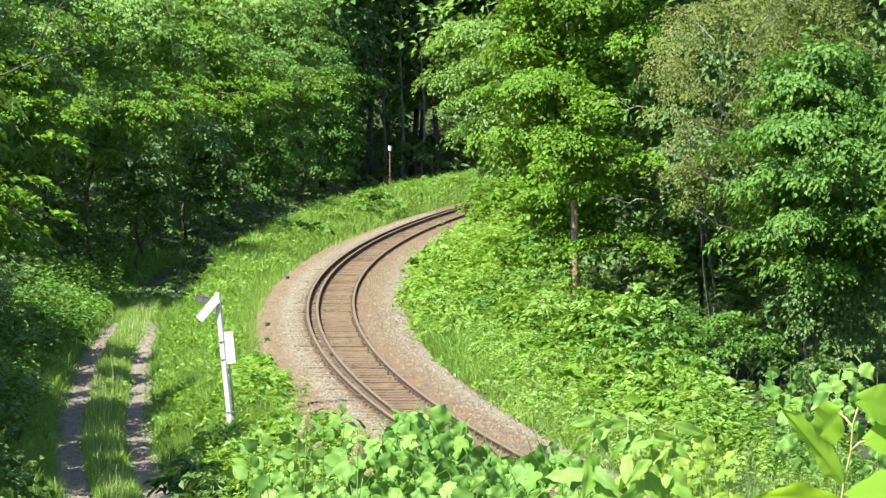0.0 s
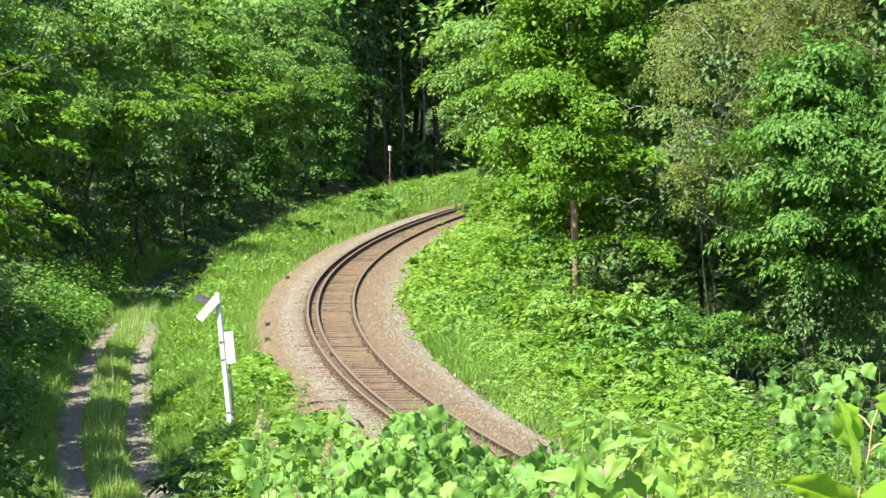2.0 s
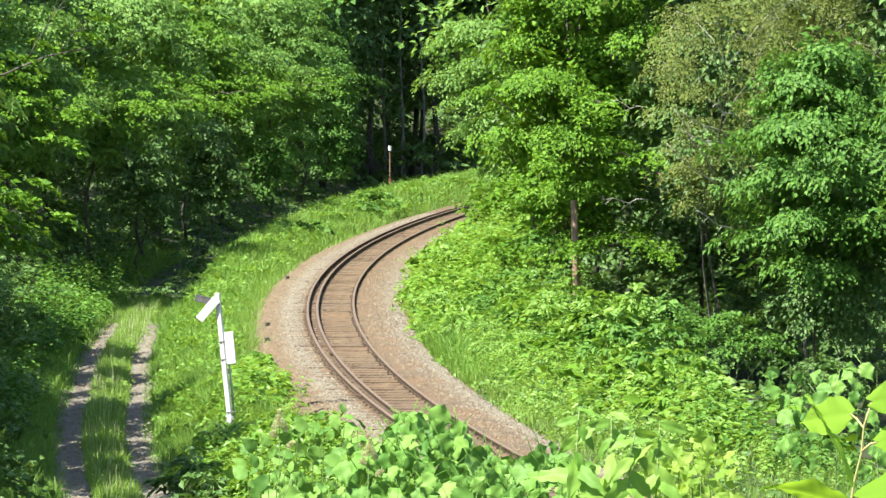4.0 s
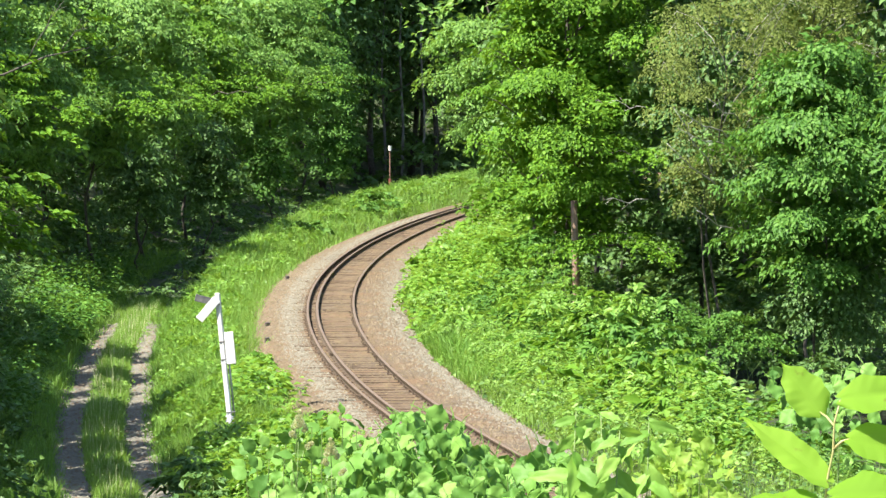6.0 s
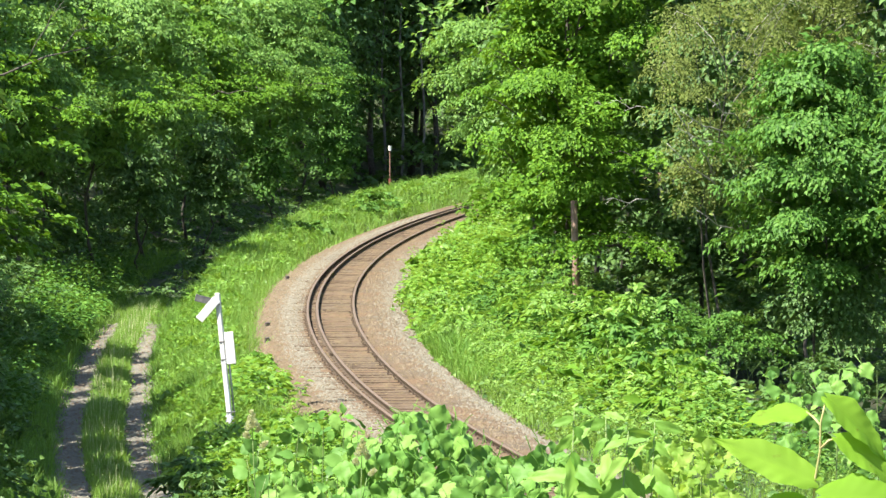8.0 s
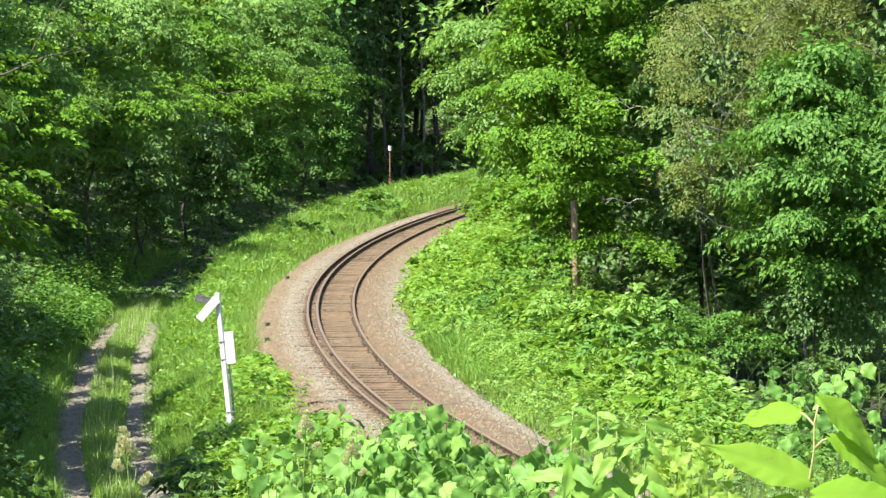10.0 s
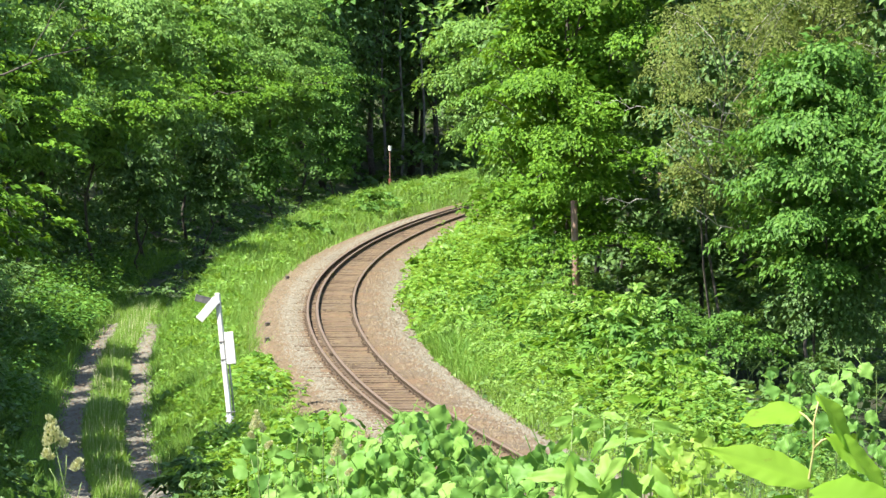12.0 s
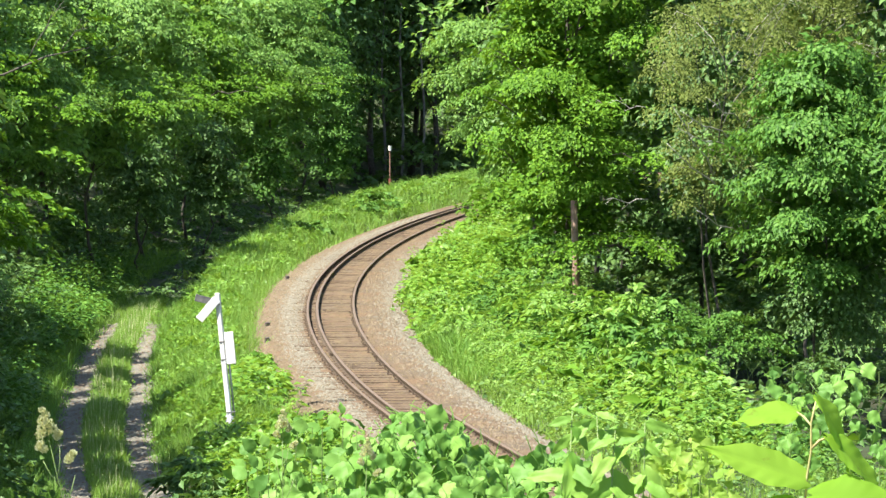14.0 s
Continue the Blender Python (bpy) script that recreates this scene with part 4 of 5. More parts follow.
# forest all round; several trees stand out of view and only give shade
for x, y in ((12.5, 108), (11, 122), (9.5, 134), (12, 146), (9, 158), (8.5, 171), (12, 183), (13, 198), (9.5, 210), (3.5, 219), (-1.5, 224), (8, 227), (-6, 216), (-10, 203), (-12, 192), (-14, 182), (-15, 174), (-15.5, 166), (-15.5, 158), (-15.8, 150), (-15.8, 142), (-15.8, 135),
             (-15.8, 128), (-16.5, 121), (-19, 112), (-19, 103), (-18, 94), (-7, 213), (-10, 215), (-3.5, 215), (-13, 212), (-0.5, 217.5), (-9, 222), (2.5, 220), (-3, 238), (3, 233), (12, 240), (-9, 232), (-5.9, 207), (16, 220), (-8.2, 208), (-7.0, 227), (-5.2, 222), (-1.2, 230), (-15, 218), (17, 170), (17, 140)):
    far, west = y > 200, x < -13 and y < 190
    # taller western crowns above the view, raised to shade the undergrowth
    high = west and y > 124
    tree("forest_tree", x, y, [(3.4 if far else 2.2, 2.0), (5.4 if far else 3.6, 3.6), (6.8 if west else 8.6, 3.4 if west else 3.8)], M_CROWN_DEEP, "dense dark green forest tree", count=64 if high else 40, size=0.27, wide=1.1, layer=1.1,
         top=12.0 if high else 7.8 if west else 16, roof=60 if high else 8 if west else 60 if far else 34, limbs=4)
for k in range(14):
    x, y = -24 + 3.6 * k, 252 + 9 * ((k * 0.618) % 1)
    tree("forest_tree", x, y, [(float(ground_z(x, y)) + 1.0, 2.4), (float(ground_z(x, y)) + 3, 3.4), (float(ground_z(x, y)) + 7, 3.4)], M_CROWN_DEEP, "distant dark forest tree on the hill", count=60, size=0.36, wide=1.1, layer=1.1,
         top=float(ground_z(x, y)) + 13, roof=30, limbs=2)
# shaded shrub layer under the trees
for k in range(46):
    y = 92 + k * 2.55
    off = float(road_off(y)) + 2.9 + 1.5 * ((k * 0.618) % 1)
    bush("bush", float(track_x(y)) - off - 0.6, y, 1.0 + 0.4 * ((k * 0.37) % 1), 1.5 + 0.8 * ((k * 0.71) % 1), M_CROWN_DEEP, "dark green shrub in the shade of the wood", count=560, size=0.17, clumps=14)
for k in range(34):
    y = 104 + 2.7 * k
    bush("bush", float(track_x(y)) - float(road_off(y)) - 7.0 - 4.5 * ((k * 0.618) % 1), y, 1.7, 2.2 + 0.9 * ((k * 0.71) % 1), M_CROWN_DEEP, "dark green shrub up the wooded slope", count=340, size=0.24, clumps=12)
for k in range(36):
    x, y = -19 + 30 * ((k * 0.618) % 1), 208 + 1.5 * k
    bush("bush", x, y, 2.2, 3.0 + 1.2 * ((k * 0.37) % 1), M_CROWN_DEEP, "dark green shrub deep in the wood", count=500, size=0.32, clumps=14)
for k in range(24):
    y = 108 + k * 3.4
    bush("bush", float(track_x(y)) + 9.0 + 3.0 * ((k * 0.618) % 1), y, 1.2 + 0.5 * ((k * 0.37) % 1), 1.2 + 0.7 * ((k * 0.71) % 1), M_CROWN_DEEP, "dark green shrub in the shade of the wood", count=600, size=0.18, clumps=14)
for x, y, r, h, mt, lb in ((5.0, 95, 1.1, 2.3, M_CROWN_BLUE, "rounded cool green bush at the wood's edge"), (6.3, 94.5, 1.25, 2.8, M_CROWN_BLUE, "rounded cool green bush at the wood's edge"), (8.4, 95.6, 0.95, 2.4, M_CROWN_DEEP, "small shaded bush under the ash"), (11.0, 101, 1.3, 2.3, M_CROWN_DEEP, "layered dull green bush over the hollow"), 
                           (9.4, 111, 1.5, 2.4, M_CROWN_DEEP, "dark green layered bush"), (10.8, 108, 1.6, 2.8, M_CROWN_DEEP, "dark green layered bush"), (1.6, 114, 1.2, 2.0, M_CROWN, "leafy bush under the maple"), (2.25, 108.6, 0.9, 2.5, M_CROWN_BLUE, "cool green bush under the maple"),
                           (3.0, 112, 1.2, 1.6, M_CROWN_DEEP, "leafy bush under the maple"), (5.0, 116, 1.1, 1.5, M_CROWN_DEEP, "leafy bush under the maple"),
                           (8.2, 119, 1.6, 3.0, M_CROWN_DEEP, "leafy bush in the hollow"), (10, 121, 1.6, 3.0, M_CROWN_DEEP, "leafy bush in the hollow"), (12, 114, 1.6, 3.0, M_CROWN_DEEP, "leafy bush in the hollow"),
                           (1.95, 147, 1.15, 2.8, M_CROWN, "leafy bush crowding the far track"), (1.55, 152, 0.9, 2.3, M_CROWN, "leafy bush crowding the far track"), (1.9, 142, 0.9, 2.3, M_CROWN, "leafy bush crowding the far track"), (2.9, 153, 1.2, 3.0, M_CROWN, "leafy bush crowding the far track"), (4.0, 160, 1.4, 3.0, M_CROWN_DEEP, "leafy bush crowding the far track")):
    bush("bush", x, y, r, h, mt, lb, count=2600 if y < 97 else 2000, size=0.105 if y < 97 else 0.13, clumps=34 if y < 97 else 22)

for x, y in ((4.7, 117.0), (6.2, 115.5), (7.8, 116.0), (9.4, 115.0), (11.0, 113.5)):
    bush("bush", x, y, 1.5, 4.6 + 0.1 * x, M_CROWN_DEEP, "tall dark shrub closing the hollow", count=1800, size=0.24, clumps=44)

for x, y, r, h in ((-4.0, 69.5, 0.6, 1.15), (-3.55, 66.5, 0.7, 1.2), (-3.95, 65.0, 0.55, 1.0)):
    bush("bush", x, y, r, h, M_CROWN_DEEP, "dark broad-leaved bush beside the lane", count=420, size=0.17, clumps=16)

for x, y, r, h in ((-2.55, 165.0, 0.9, 0.85), (-3.0, 161.0, 0.7, 0.7), (-4.6, 146.0, 0.6, 0.6)):
    bush("weed_clump", x, y, r, h, M_CROWN_BLUE, "broad-leaved butterbur patch in the bank's grass", count=260, size=0.24, clumps=14, group="weed clumps")

# domed clumps of tall weeds on the bank
for k in range(56):
    y, u = 80.0 + 34.0 * ((k * 0.618) % 1), 2.7 + 3.6 * ((k * 0.7548) % 1)
    x = float(track_x(np.array(y))) + u
    near = y < 97 and u < 4.6
    mt, lb = ((M_HERB, "bright green clump of knotweed on the bank"), (M_WEED_PALE, "pale leafy clump of weeds on the bank"), (M_HERB, "bright green clump of knotweed on the bank"), (M_CROWN_BLUE, "cool green clump of broad-leaved weeds on the bank"))[k % 4]
    if near:
        mt, lb = M_WEED_PALE, "pale green clump of fine-leaved weeds on the bank"
    bush("weed_clump", x, y, 0.55 + 0.4 * ((k * 0.37) % 1), 0.45 + 0.7 * ((k * 0.71) % 1) if near else 0.6 + 0.26 * u * ((k * 0.71) % 1) ** 1.5, mt, lb, count=900 if near else 800,
         size=0.085 if near else 0.10 + 0.05 * ((k * 0.29) % 1), clumps=13, group="weed clumps", flat=0.55)

for x, y, r, h, n in ((3.15, 88.5, 0.62, 1.75, 1100), (3.75, 90.0, 0.65, 2.0, 1200), (3.5, 85.5, 0.6, 1.35, 900), (4.2, 87.0, 0.6, 1.5, 900), (2.6, 91.5, 0.45, 1.1, 600)):
    bush("knotweed_clump", x, y, r, h, M_HERB, "tall domed stand of bright green knotweed on the bank", count=2 * n, size=0.135, clumps=30, group="weed clumps", flat=0.4)

for k in range(24):
    y, u = 71.0 + 22.0 * ((k * 0.618) % 1), 4.3 + 1.7 * ((k * 0.7548) % 1)
    if u > 4.9 and y < 76:
        continue
    bush("weed_clump", float(track_x(np.array(y))) + u, y, 0.42 + 0.3 * ((k * 0.37) % 1), 0.8 + 1.7 * ((k * 0.71) % 1) ** 1.5, (M_HERB, M_CROWN_BLUE, M_WEED_PALE)[k % 3], "upright clump of leafy weeds on the slope",
         count=460, size=0.18, clumps=18, group="weed clumps", flat=0.45)


def swaying_limb(tree_thing, root, tip, label, sprays=26, lift=0.5, thick=0.3):
    """A low limb with leafy sprays, hinged where it leaves the trunk."""
    base = tree_thing.matrix_basis.translation
    d = Vector(tip) - Vector(root)
    bm = bmesh.new()
    pts = [Vector((0, 0, 0)).lerp(d, k / 6) + Vector((0, 0, 0.25 * math.sin(math.pi * k / 6) + 0.09 * math.sin(k * 2.6))) for k in range(7)]
    tube(bm, pts, [0.045 - 0.006 * k for k in range(7)], 7)
    limb = part("limb", bm, M_BARK, tree_thing, label, Matrix.Translation(Vector(root) - base), True)
    c = np.array([tuple(pts[3 + k % 4] + Vector(rng.normal(0, 1, 3) * (0.3, 0.3, thick))) for k in range(sprays)])
    v, f = clump_leaves(c, rng.uniform(0.25, 0.45, sprays) * (1.5 - lift), lift, 60, 0.13, 0.5, 0.45, radial=np.repeat(np.array(d)[None], sprays, 0), slim=0.55)
    place("foliage", quick_mesh("foliage", v, f), M_CROWN, limb)
    return limb


SWAYING = []
for row_tree, x, y in ROW_TREES:
    for dx, dy, z in ((2.4, -3.3, 4.7), (0.4, -3.4, 5.0)):
        SWAYING.append(swaying_limb(row_tree, (x, y, z - 0.6), (x + dx, y + dy, z), "sunlit overhanging limb with layered leaves", 16, 0.3))
for root, tip, lb in (((4.7, 108.6, 1.25), (2.75, 105.9, 1.40), "low maple limb crossing before the pole"), ((3.5, 110.3, 1.5), (5.5, 106.0, 1.36), "low maple limb with layered leaves"),
                     ((3.4, 110.0, 3.4), (4.6, 105.4, 3.75), "maple limb with layered leaves"), ((3.4, 110.0, 4.6), (3.9, 105.4, 5.0), "maple limb with layered leaves"), ((3.4, 110.0, 3.0), (2.3, 105.6, 3.2), "maple limb with layered leaves")):
    SWAYING.append(swaying_limb(MAPLE, root, tip, lb, 15, 0.3, 0.07 if root[2] < 2 else 0.25))


def bare_branch(tree_thing, ends, r, mat=None):
    """A leafless pale branch, bent between its ends."""
    base = tree_thing.matrix_basis.translation
    a, b = Vector(ends[0]) - base, Vector(ends[1]) - base
    pts = [a.lerp(b, k / 5) + Vector((0.05 * math.sin(k * 2.1 + a.x), 0, 0.07 * math.sin(k * 1.7 + b.x))) for k in range(6)]
    bm = bmesh.new()
    tube(bm, pts, [r * (1 - 0.14 * k) for k in range(6)], 6)
    for k in (2, 3, 4):
        e = pts[k] + (b - a).normalized() * 0.28 + Vector((0.04, 0, 0.2 if k % 2 else -0.16))
        tube(bm, [pts[k], pts[k].lerp(e, 0.6), e], [r * 0.5, r * 0.35, r * 0.15], 5)
    part("bare_branch", bm, mat or M_BARK_PALE, tree_thing, "bare pale dead branch", smooth=True)


for ends in (((6.55, 101.0, 3.0), (5.2, 99.2, 4.15)), ((6.3, 100.6, 3.5), (5.35, 99.2, 4.95)), ((6.7, 100.8, 4.3), (5.5, 99.0, 4.9)), ((6.9, 101.0, 4.0), (5.45, 99.0, 4.5)),
             ((6.9, 100.5, 4.7), (6.1, 99.2, 5.2)), ((7.0, 101.0, 2.0), (5.9, 99.4, 2.6))):
    bare_branch(DRY, [(x * 0.975, y - 2.5, 0.165 + z * 0.975) for x, y, z in ends], 0.022)
bare_branch(MAPLE, ((4.9, 105.0, 4.9), (4.1, 105.0, 5.1)), 0.011)
bare_branch(MAPLE, ((5.0, 106.2, 2.62), (4.0, 105.6, 2.66)), 0.016)
bare_branch(LANE_TREES[1], ((-7.35, 76.9, 6.35), (-6.72, 76.9, 7.4)), 0.013, M_BARK)
bare_branch(LANE_TREES[1], ((-6.75, 76.9, 6.5), (-6.35, 76.9, 6.95)), 0.009, M_BARK)
swaying_limb(LANE_TREES[1], (-10.9, 76.5, 4.6), (-6.3, 77.0, 6.45), "long crooked limb over the lane", 9)
SWAYING.append(swaying_limb(LANE_TREES[3], (-10.7, 65.5, 2.6), (-6.5, 66.5, 3.7), "low limb with bright leaf sprays beside the lane", 34))
LOW_LIMB = swaying_limb(LANE_TREES[3], (-10.7, 65.5, 4.0), (-6.55, 65.5, 4.45), "pale low limb with bright leaf sprays")

# ---- line-side things ----
def crossing_sign():
    y, x = 77.5, -3.82
    z = float(ground_z(x, y))
    t = empty("crossing_sign", pose(x, y, z, 0, -5.6, 0), "leaning white railway crossing post with two broken sign arms", "crossing sign")
    h = 2.50
    bm = bmesh.new()
    block(bm, 0.088, 0.085, h + 0.05, pose(0, 0, h / 2 - 0.025, 0, 0, -14), 0.012)
    part("post", bm, M_WHITE, t, "white painted square post")
    bm = bmesh.new()
    block(bm, 0.50, 0.022, 0.155, pose(-0.19, -0.085, h - 0.27, 0, -44, 0), 0.006)
    part("sign_arm", bm, M_WHITE, t, "white sign arm hanging down")
    bm = bmesh.new()
    block(bm, 0.38, 0.022, 0.13, pose(-0.22, -0.06, h - 0.10, 0, 20, 0), 0.006)
    part("sign_arm", bm, M_DARK, t, "dark weathered sign arm")
    bm = bmesh.new()
    block(bm, 0.17, 0.025, 0.58, pose(0.135, -0.075, 1.50, 0, 0, -8), 0.006)
    part("plate", bm, M_WHITE, t, "white rectangular plate")
    shaft("stay_pipe", [(0.085, 0.05, -0.05), (0.085, 0.05, 1.78)], [0.017, 0.017], M_GREY, t, "grey galvanised pipe", 10)
    for zz in (0.34, 1.30, 1.62):
        bm = bmesh.new()
        block(bm, 0.17, 0.13, 0.022, pose(0.035, 0.012, zz), 0.006)
        part("clamp", bm, M_DARK, t)
    shaft("stub_sleeve", [(0, 0, -0.05), (0, 0, 0.28)], [0.078, 0.078], M_GREY, t, "grey metal sleeve at the foot", 14)
    return t


def snow_marker():
    y = 190.0
    x = (690 - 784) / 7634 * y
    z = float(ground_z(x, y))
    t = empty("marker_post", pose(x, y, z), "thin rusty marker post with a white cap", "marker post")
    h = 6.613 - (262 - 69) / 7634 * y - z
    bm = bmesh.new()
    tube(bm, [(0, 0, 0), (0, 0, h)], [0.026, 0.022], 8)
    part("pole", bm, M_RUSTPOLE, t)
    bm = bmesh.new()
    tube(bm, [(0, 0, h - 0.12), (0, 0, h + 0.1)], [0.07, 0.065], 8)
    part("cap", bm, M_WHITE, t, "white cap")
    bm = bmesh.new()
    tube(bm, [(0, 0, 0), (0, 0, h - 1.35)], [0.07, 0.06], 8)
    part("sleeve", bm, M_RED, t, "faded red sleeve")


def wooden_pole():
    y = POLE_Y
    x = (1021 - 784) / 7634 * y
    z = float(ground_z(x, y))
    t = empty("utility_pole", pose(x, y, z, 0, -1.2, 0), "reddish-brown wooden pole among the trees", "pole")
    bm = bmesh.new()
    tube(bm, [(0.005 * math.sin(k), 0, k * 0.64) for k in range(6)], [0.1 - 0.004 * k for k in range(6)], 10)
    part("pole", bm, M_POLE, t, smooth=True)


def boundary_stub(x, y):
    z = float(ground_z(x, y))
    t = empty("boundary_stub", pose(x, y, z, 4, -3, 20), "small dark boundary stub at the edge of the ballast", "boundary stub", "boundary stubs")
    bm = bmesh.new()
    block(bm, 0.10, 0.10, 0.42, Matrix.Translation((0, 0, 0.17)), 0.012)
    part("stub", bm, M_BARK, t)


boundary_stub(-3.92, 96.2)
boundary_stub(-4.12, 101.3)
boundary_stub(-4.37, 121.2)
boundary_stub(-2.66, 82.2)
crossing_sign()
snow_marker()
wooden_pole()


# ---- foreground growth on the hill ----
def leaf_mesh(name, length, width, shape=0.75, curl=0.25, fold=0.12, wave=0.03, nx=11, ny=4, seed=1, stalk=0.0, point=0.86):
    """A leaf along +x, face up: domed halves, midrib sunk, wavy edge, bent down to a drawn-out tip."""
    r = np.random.default_rng(seed)
    ph = r.uniform(0, 6, 3)
    t = np.linspace(0, 1, nx)
    w = width / 2 * np.sin(math.pi * np.clip(t, 0.012, 0.992) ** shape) ** 0.75 * np.interp(t, [0, point, 1], [1, 1, 0.1])
    v = np.linspace(-1, 1, 2 * ny + 1)
    T, V = np.meshgrid(t, v, indexing="ij")
    W = w[:, None] * (1 + wave * 1.6 * np.sin(T * 21 + ph[0]) * abs(V) ** 3)
    back = np.where(T < 0.12, -0.07 * length * np.sin(abs(V) * 2.6) * (1 - T / 0.12), 0)
    X = T * length + back
    Y = V * W
    Z = -curl * length * T ** 2 + fold * width * abs(V) ** 0.8 * np.sin(math.pi * T) ** 0.5 - 0.4 * fold * width * V ** 2 \
        + wave * width * np.sin(T * 13 + ph[1] + 2 * V) * abs(V) + 0.0055 * length * np.sin(T * 46 - 5 * abs(V)) * abs(V)
    idx = np.arange(X.size).reshape(X.shape)
    f = np.stack([idx[:-1, :-1], idx[1:, :-1], idx[1:, 1:], idx[:-1, 1:]], -1).reshape(-1, 4)
    v = np.c_[X.ravel(), Y.ravel(), Z.ravel()]
    if stalk:
        k = np.linspace(0, 1, 5)
        w = stalk * 0.028
        for side, lift in ((w, 0), (0, w)):
            p = np.c_[-k * stalk + 0.01 * length, 0 * k, -0.35 * stalk * k ** 2 - 0.002]
            q = np.concatenate([p + [0, side, lift], p - [0, side, lift]])
            g = np.arange(4)
            f = np.concatenate([f, np.stack([g, g + 1, g + 6, g + 5], 1) + len(v)])
            v = np.concatenate([v, q])
    me = quick_mesh(name, v, f)
    me.polygons.foreach_set("use_smooth", np.ones(len(me.polygons), bool))
    return me


def leaf_pose(base, theta, phi, rho):
    """theta: bearing of the leaf's axis, up from +x; phi: how far it points away (+y); rho: 0 its face looks along -y, 90 it looks up."""
    th, ph, rh = radians(theta), radians(phi), radians(rho)
    a = Vector((math.cos(th) * math.cos(ph), math.sin(ph), math.sin(th) * math.cos(ph)))
    c = Vector((0, -1, 0))
    c = (c - a * c.dot(a)).normalized()
    w = a.cross(c)
    if w.z < 0:
        w = -w
    n = c * math.cos(rh) + w * math.sin(rh)
    y = n.cross(a)
    m = Matrix((a, y, n)).transposed().to_4x4()
    m.translation = base
    return m


VINE_LEAVES = [leaf_mesh("leaf", 0.106, 0.092 - 0.004 * k, 0.56, 0.04 + 0.06 * k, 0.08 + 0.06 * k, 0.085, 10, 3, 11 + k, 0.075, 0.5) for k in range(5)]
LANCE_LEAVES = [leaf_mesh("leaf", 0.128, 0.043, 0.66, 0.12 + 0.13 * k, 0.16, 0.07, 14, 3, 31 + k, 0.03, 0.7) for k in range(4)]
SMALL_LEAVES = [leaf_mesh("leaf", 0.072, 0.052, 0.6, 0.14, 0.12, 0.05, 8, 2, 51 + k, 0.03, 0.65) for k in range(3)]
LIME_LEAVES = [leaf_mesh("leaf", 0.078, 0.058, 0.62, 0.25, 0.2, 0.10, 9, 2, 61 + k, 0.04, 0.55) for k in range(3)]


def thicket(name, y, prof, n, meshes, mat, label, depth=1.6, hang=True, scale=(0.55, 1.08), tail=0.34, seed=3, stems=10, gap=0.040):
    """A vine mound: prof gives the top by x; leaves hang in tiers below it, on stems from the slope."""
    r = np.random.default_rng(seed)
    px, pz = [q[0] for q in prof], [q[1] for q in prof]
    xm = 0.5 * (px[0] + px[-1])
    zg = float(ground_z(xm, y))
    t = empty(name, pose(xm, y, zg), label, "climbing plant")
    spots = []
    for k in range(n):
        inner = k > n * 0.6
        for attempt in range(30):
            x, down = r.uniform(px[0], px[-1]), r.uniform(0, 1) ** 1.35 * tail
            if inner or all(abs(x - a) > gap or abs(down - b) > gap * 0.8 for a, b in spots):
                break
        if not inner:
            spots.append((x, down))
        dy = -down / tail * depth * 0.6 + (0.22 + r.uniform(0, 0.25) if inner else r.uniform(-0.15, 0.15)) * depth
        z = float(np.interp(x, px, pz)) - down - (0.13 if inner else 0.02 if hang else 0.0)
        th = r.normal(-88, 34) if hang else r.normal(90, 80)
        m = leaf_pose(Vector((x - xm, dy, z - zg)), th, r.normal(-10, 20), r.normal(30, 30)) @ Matrix.Scale(r.uniform(*scale), 4)
        place("leaf", meshes[k % len(meshes)], mat, t, m=m)
    bm = bmesh.new()
    for k in range(stems):
        x = px[0] + (px[-1] - px[0]) * (k + r.uniform(0.2, 0.8)) / stems
        zt = float(np.interp(x, px, pz)) - zg - 0.04
        b = r.normal(0, 0.08)
        tube(bm, [(x - xm + b, 0.2 * b, -0.05), (x - xm + b * 0.4, 0, zt * 0.55), (x - xm, -0.1, zt)], [0.007, 0.005, 0.002], 5)
    tagged(part("stem_tangle", bm, M_STEM, t), kind="stuff")
    return t


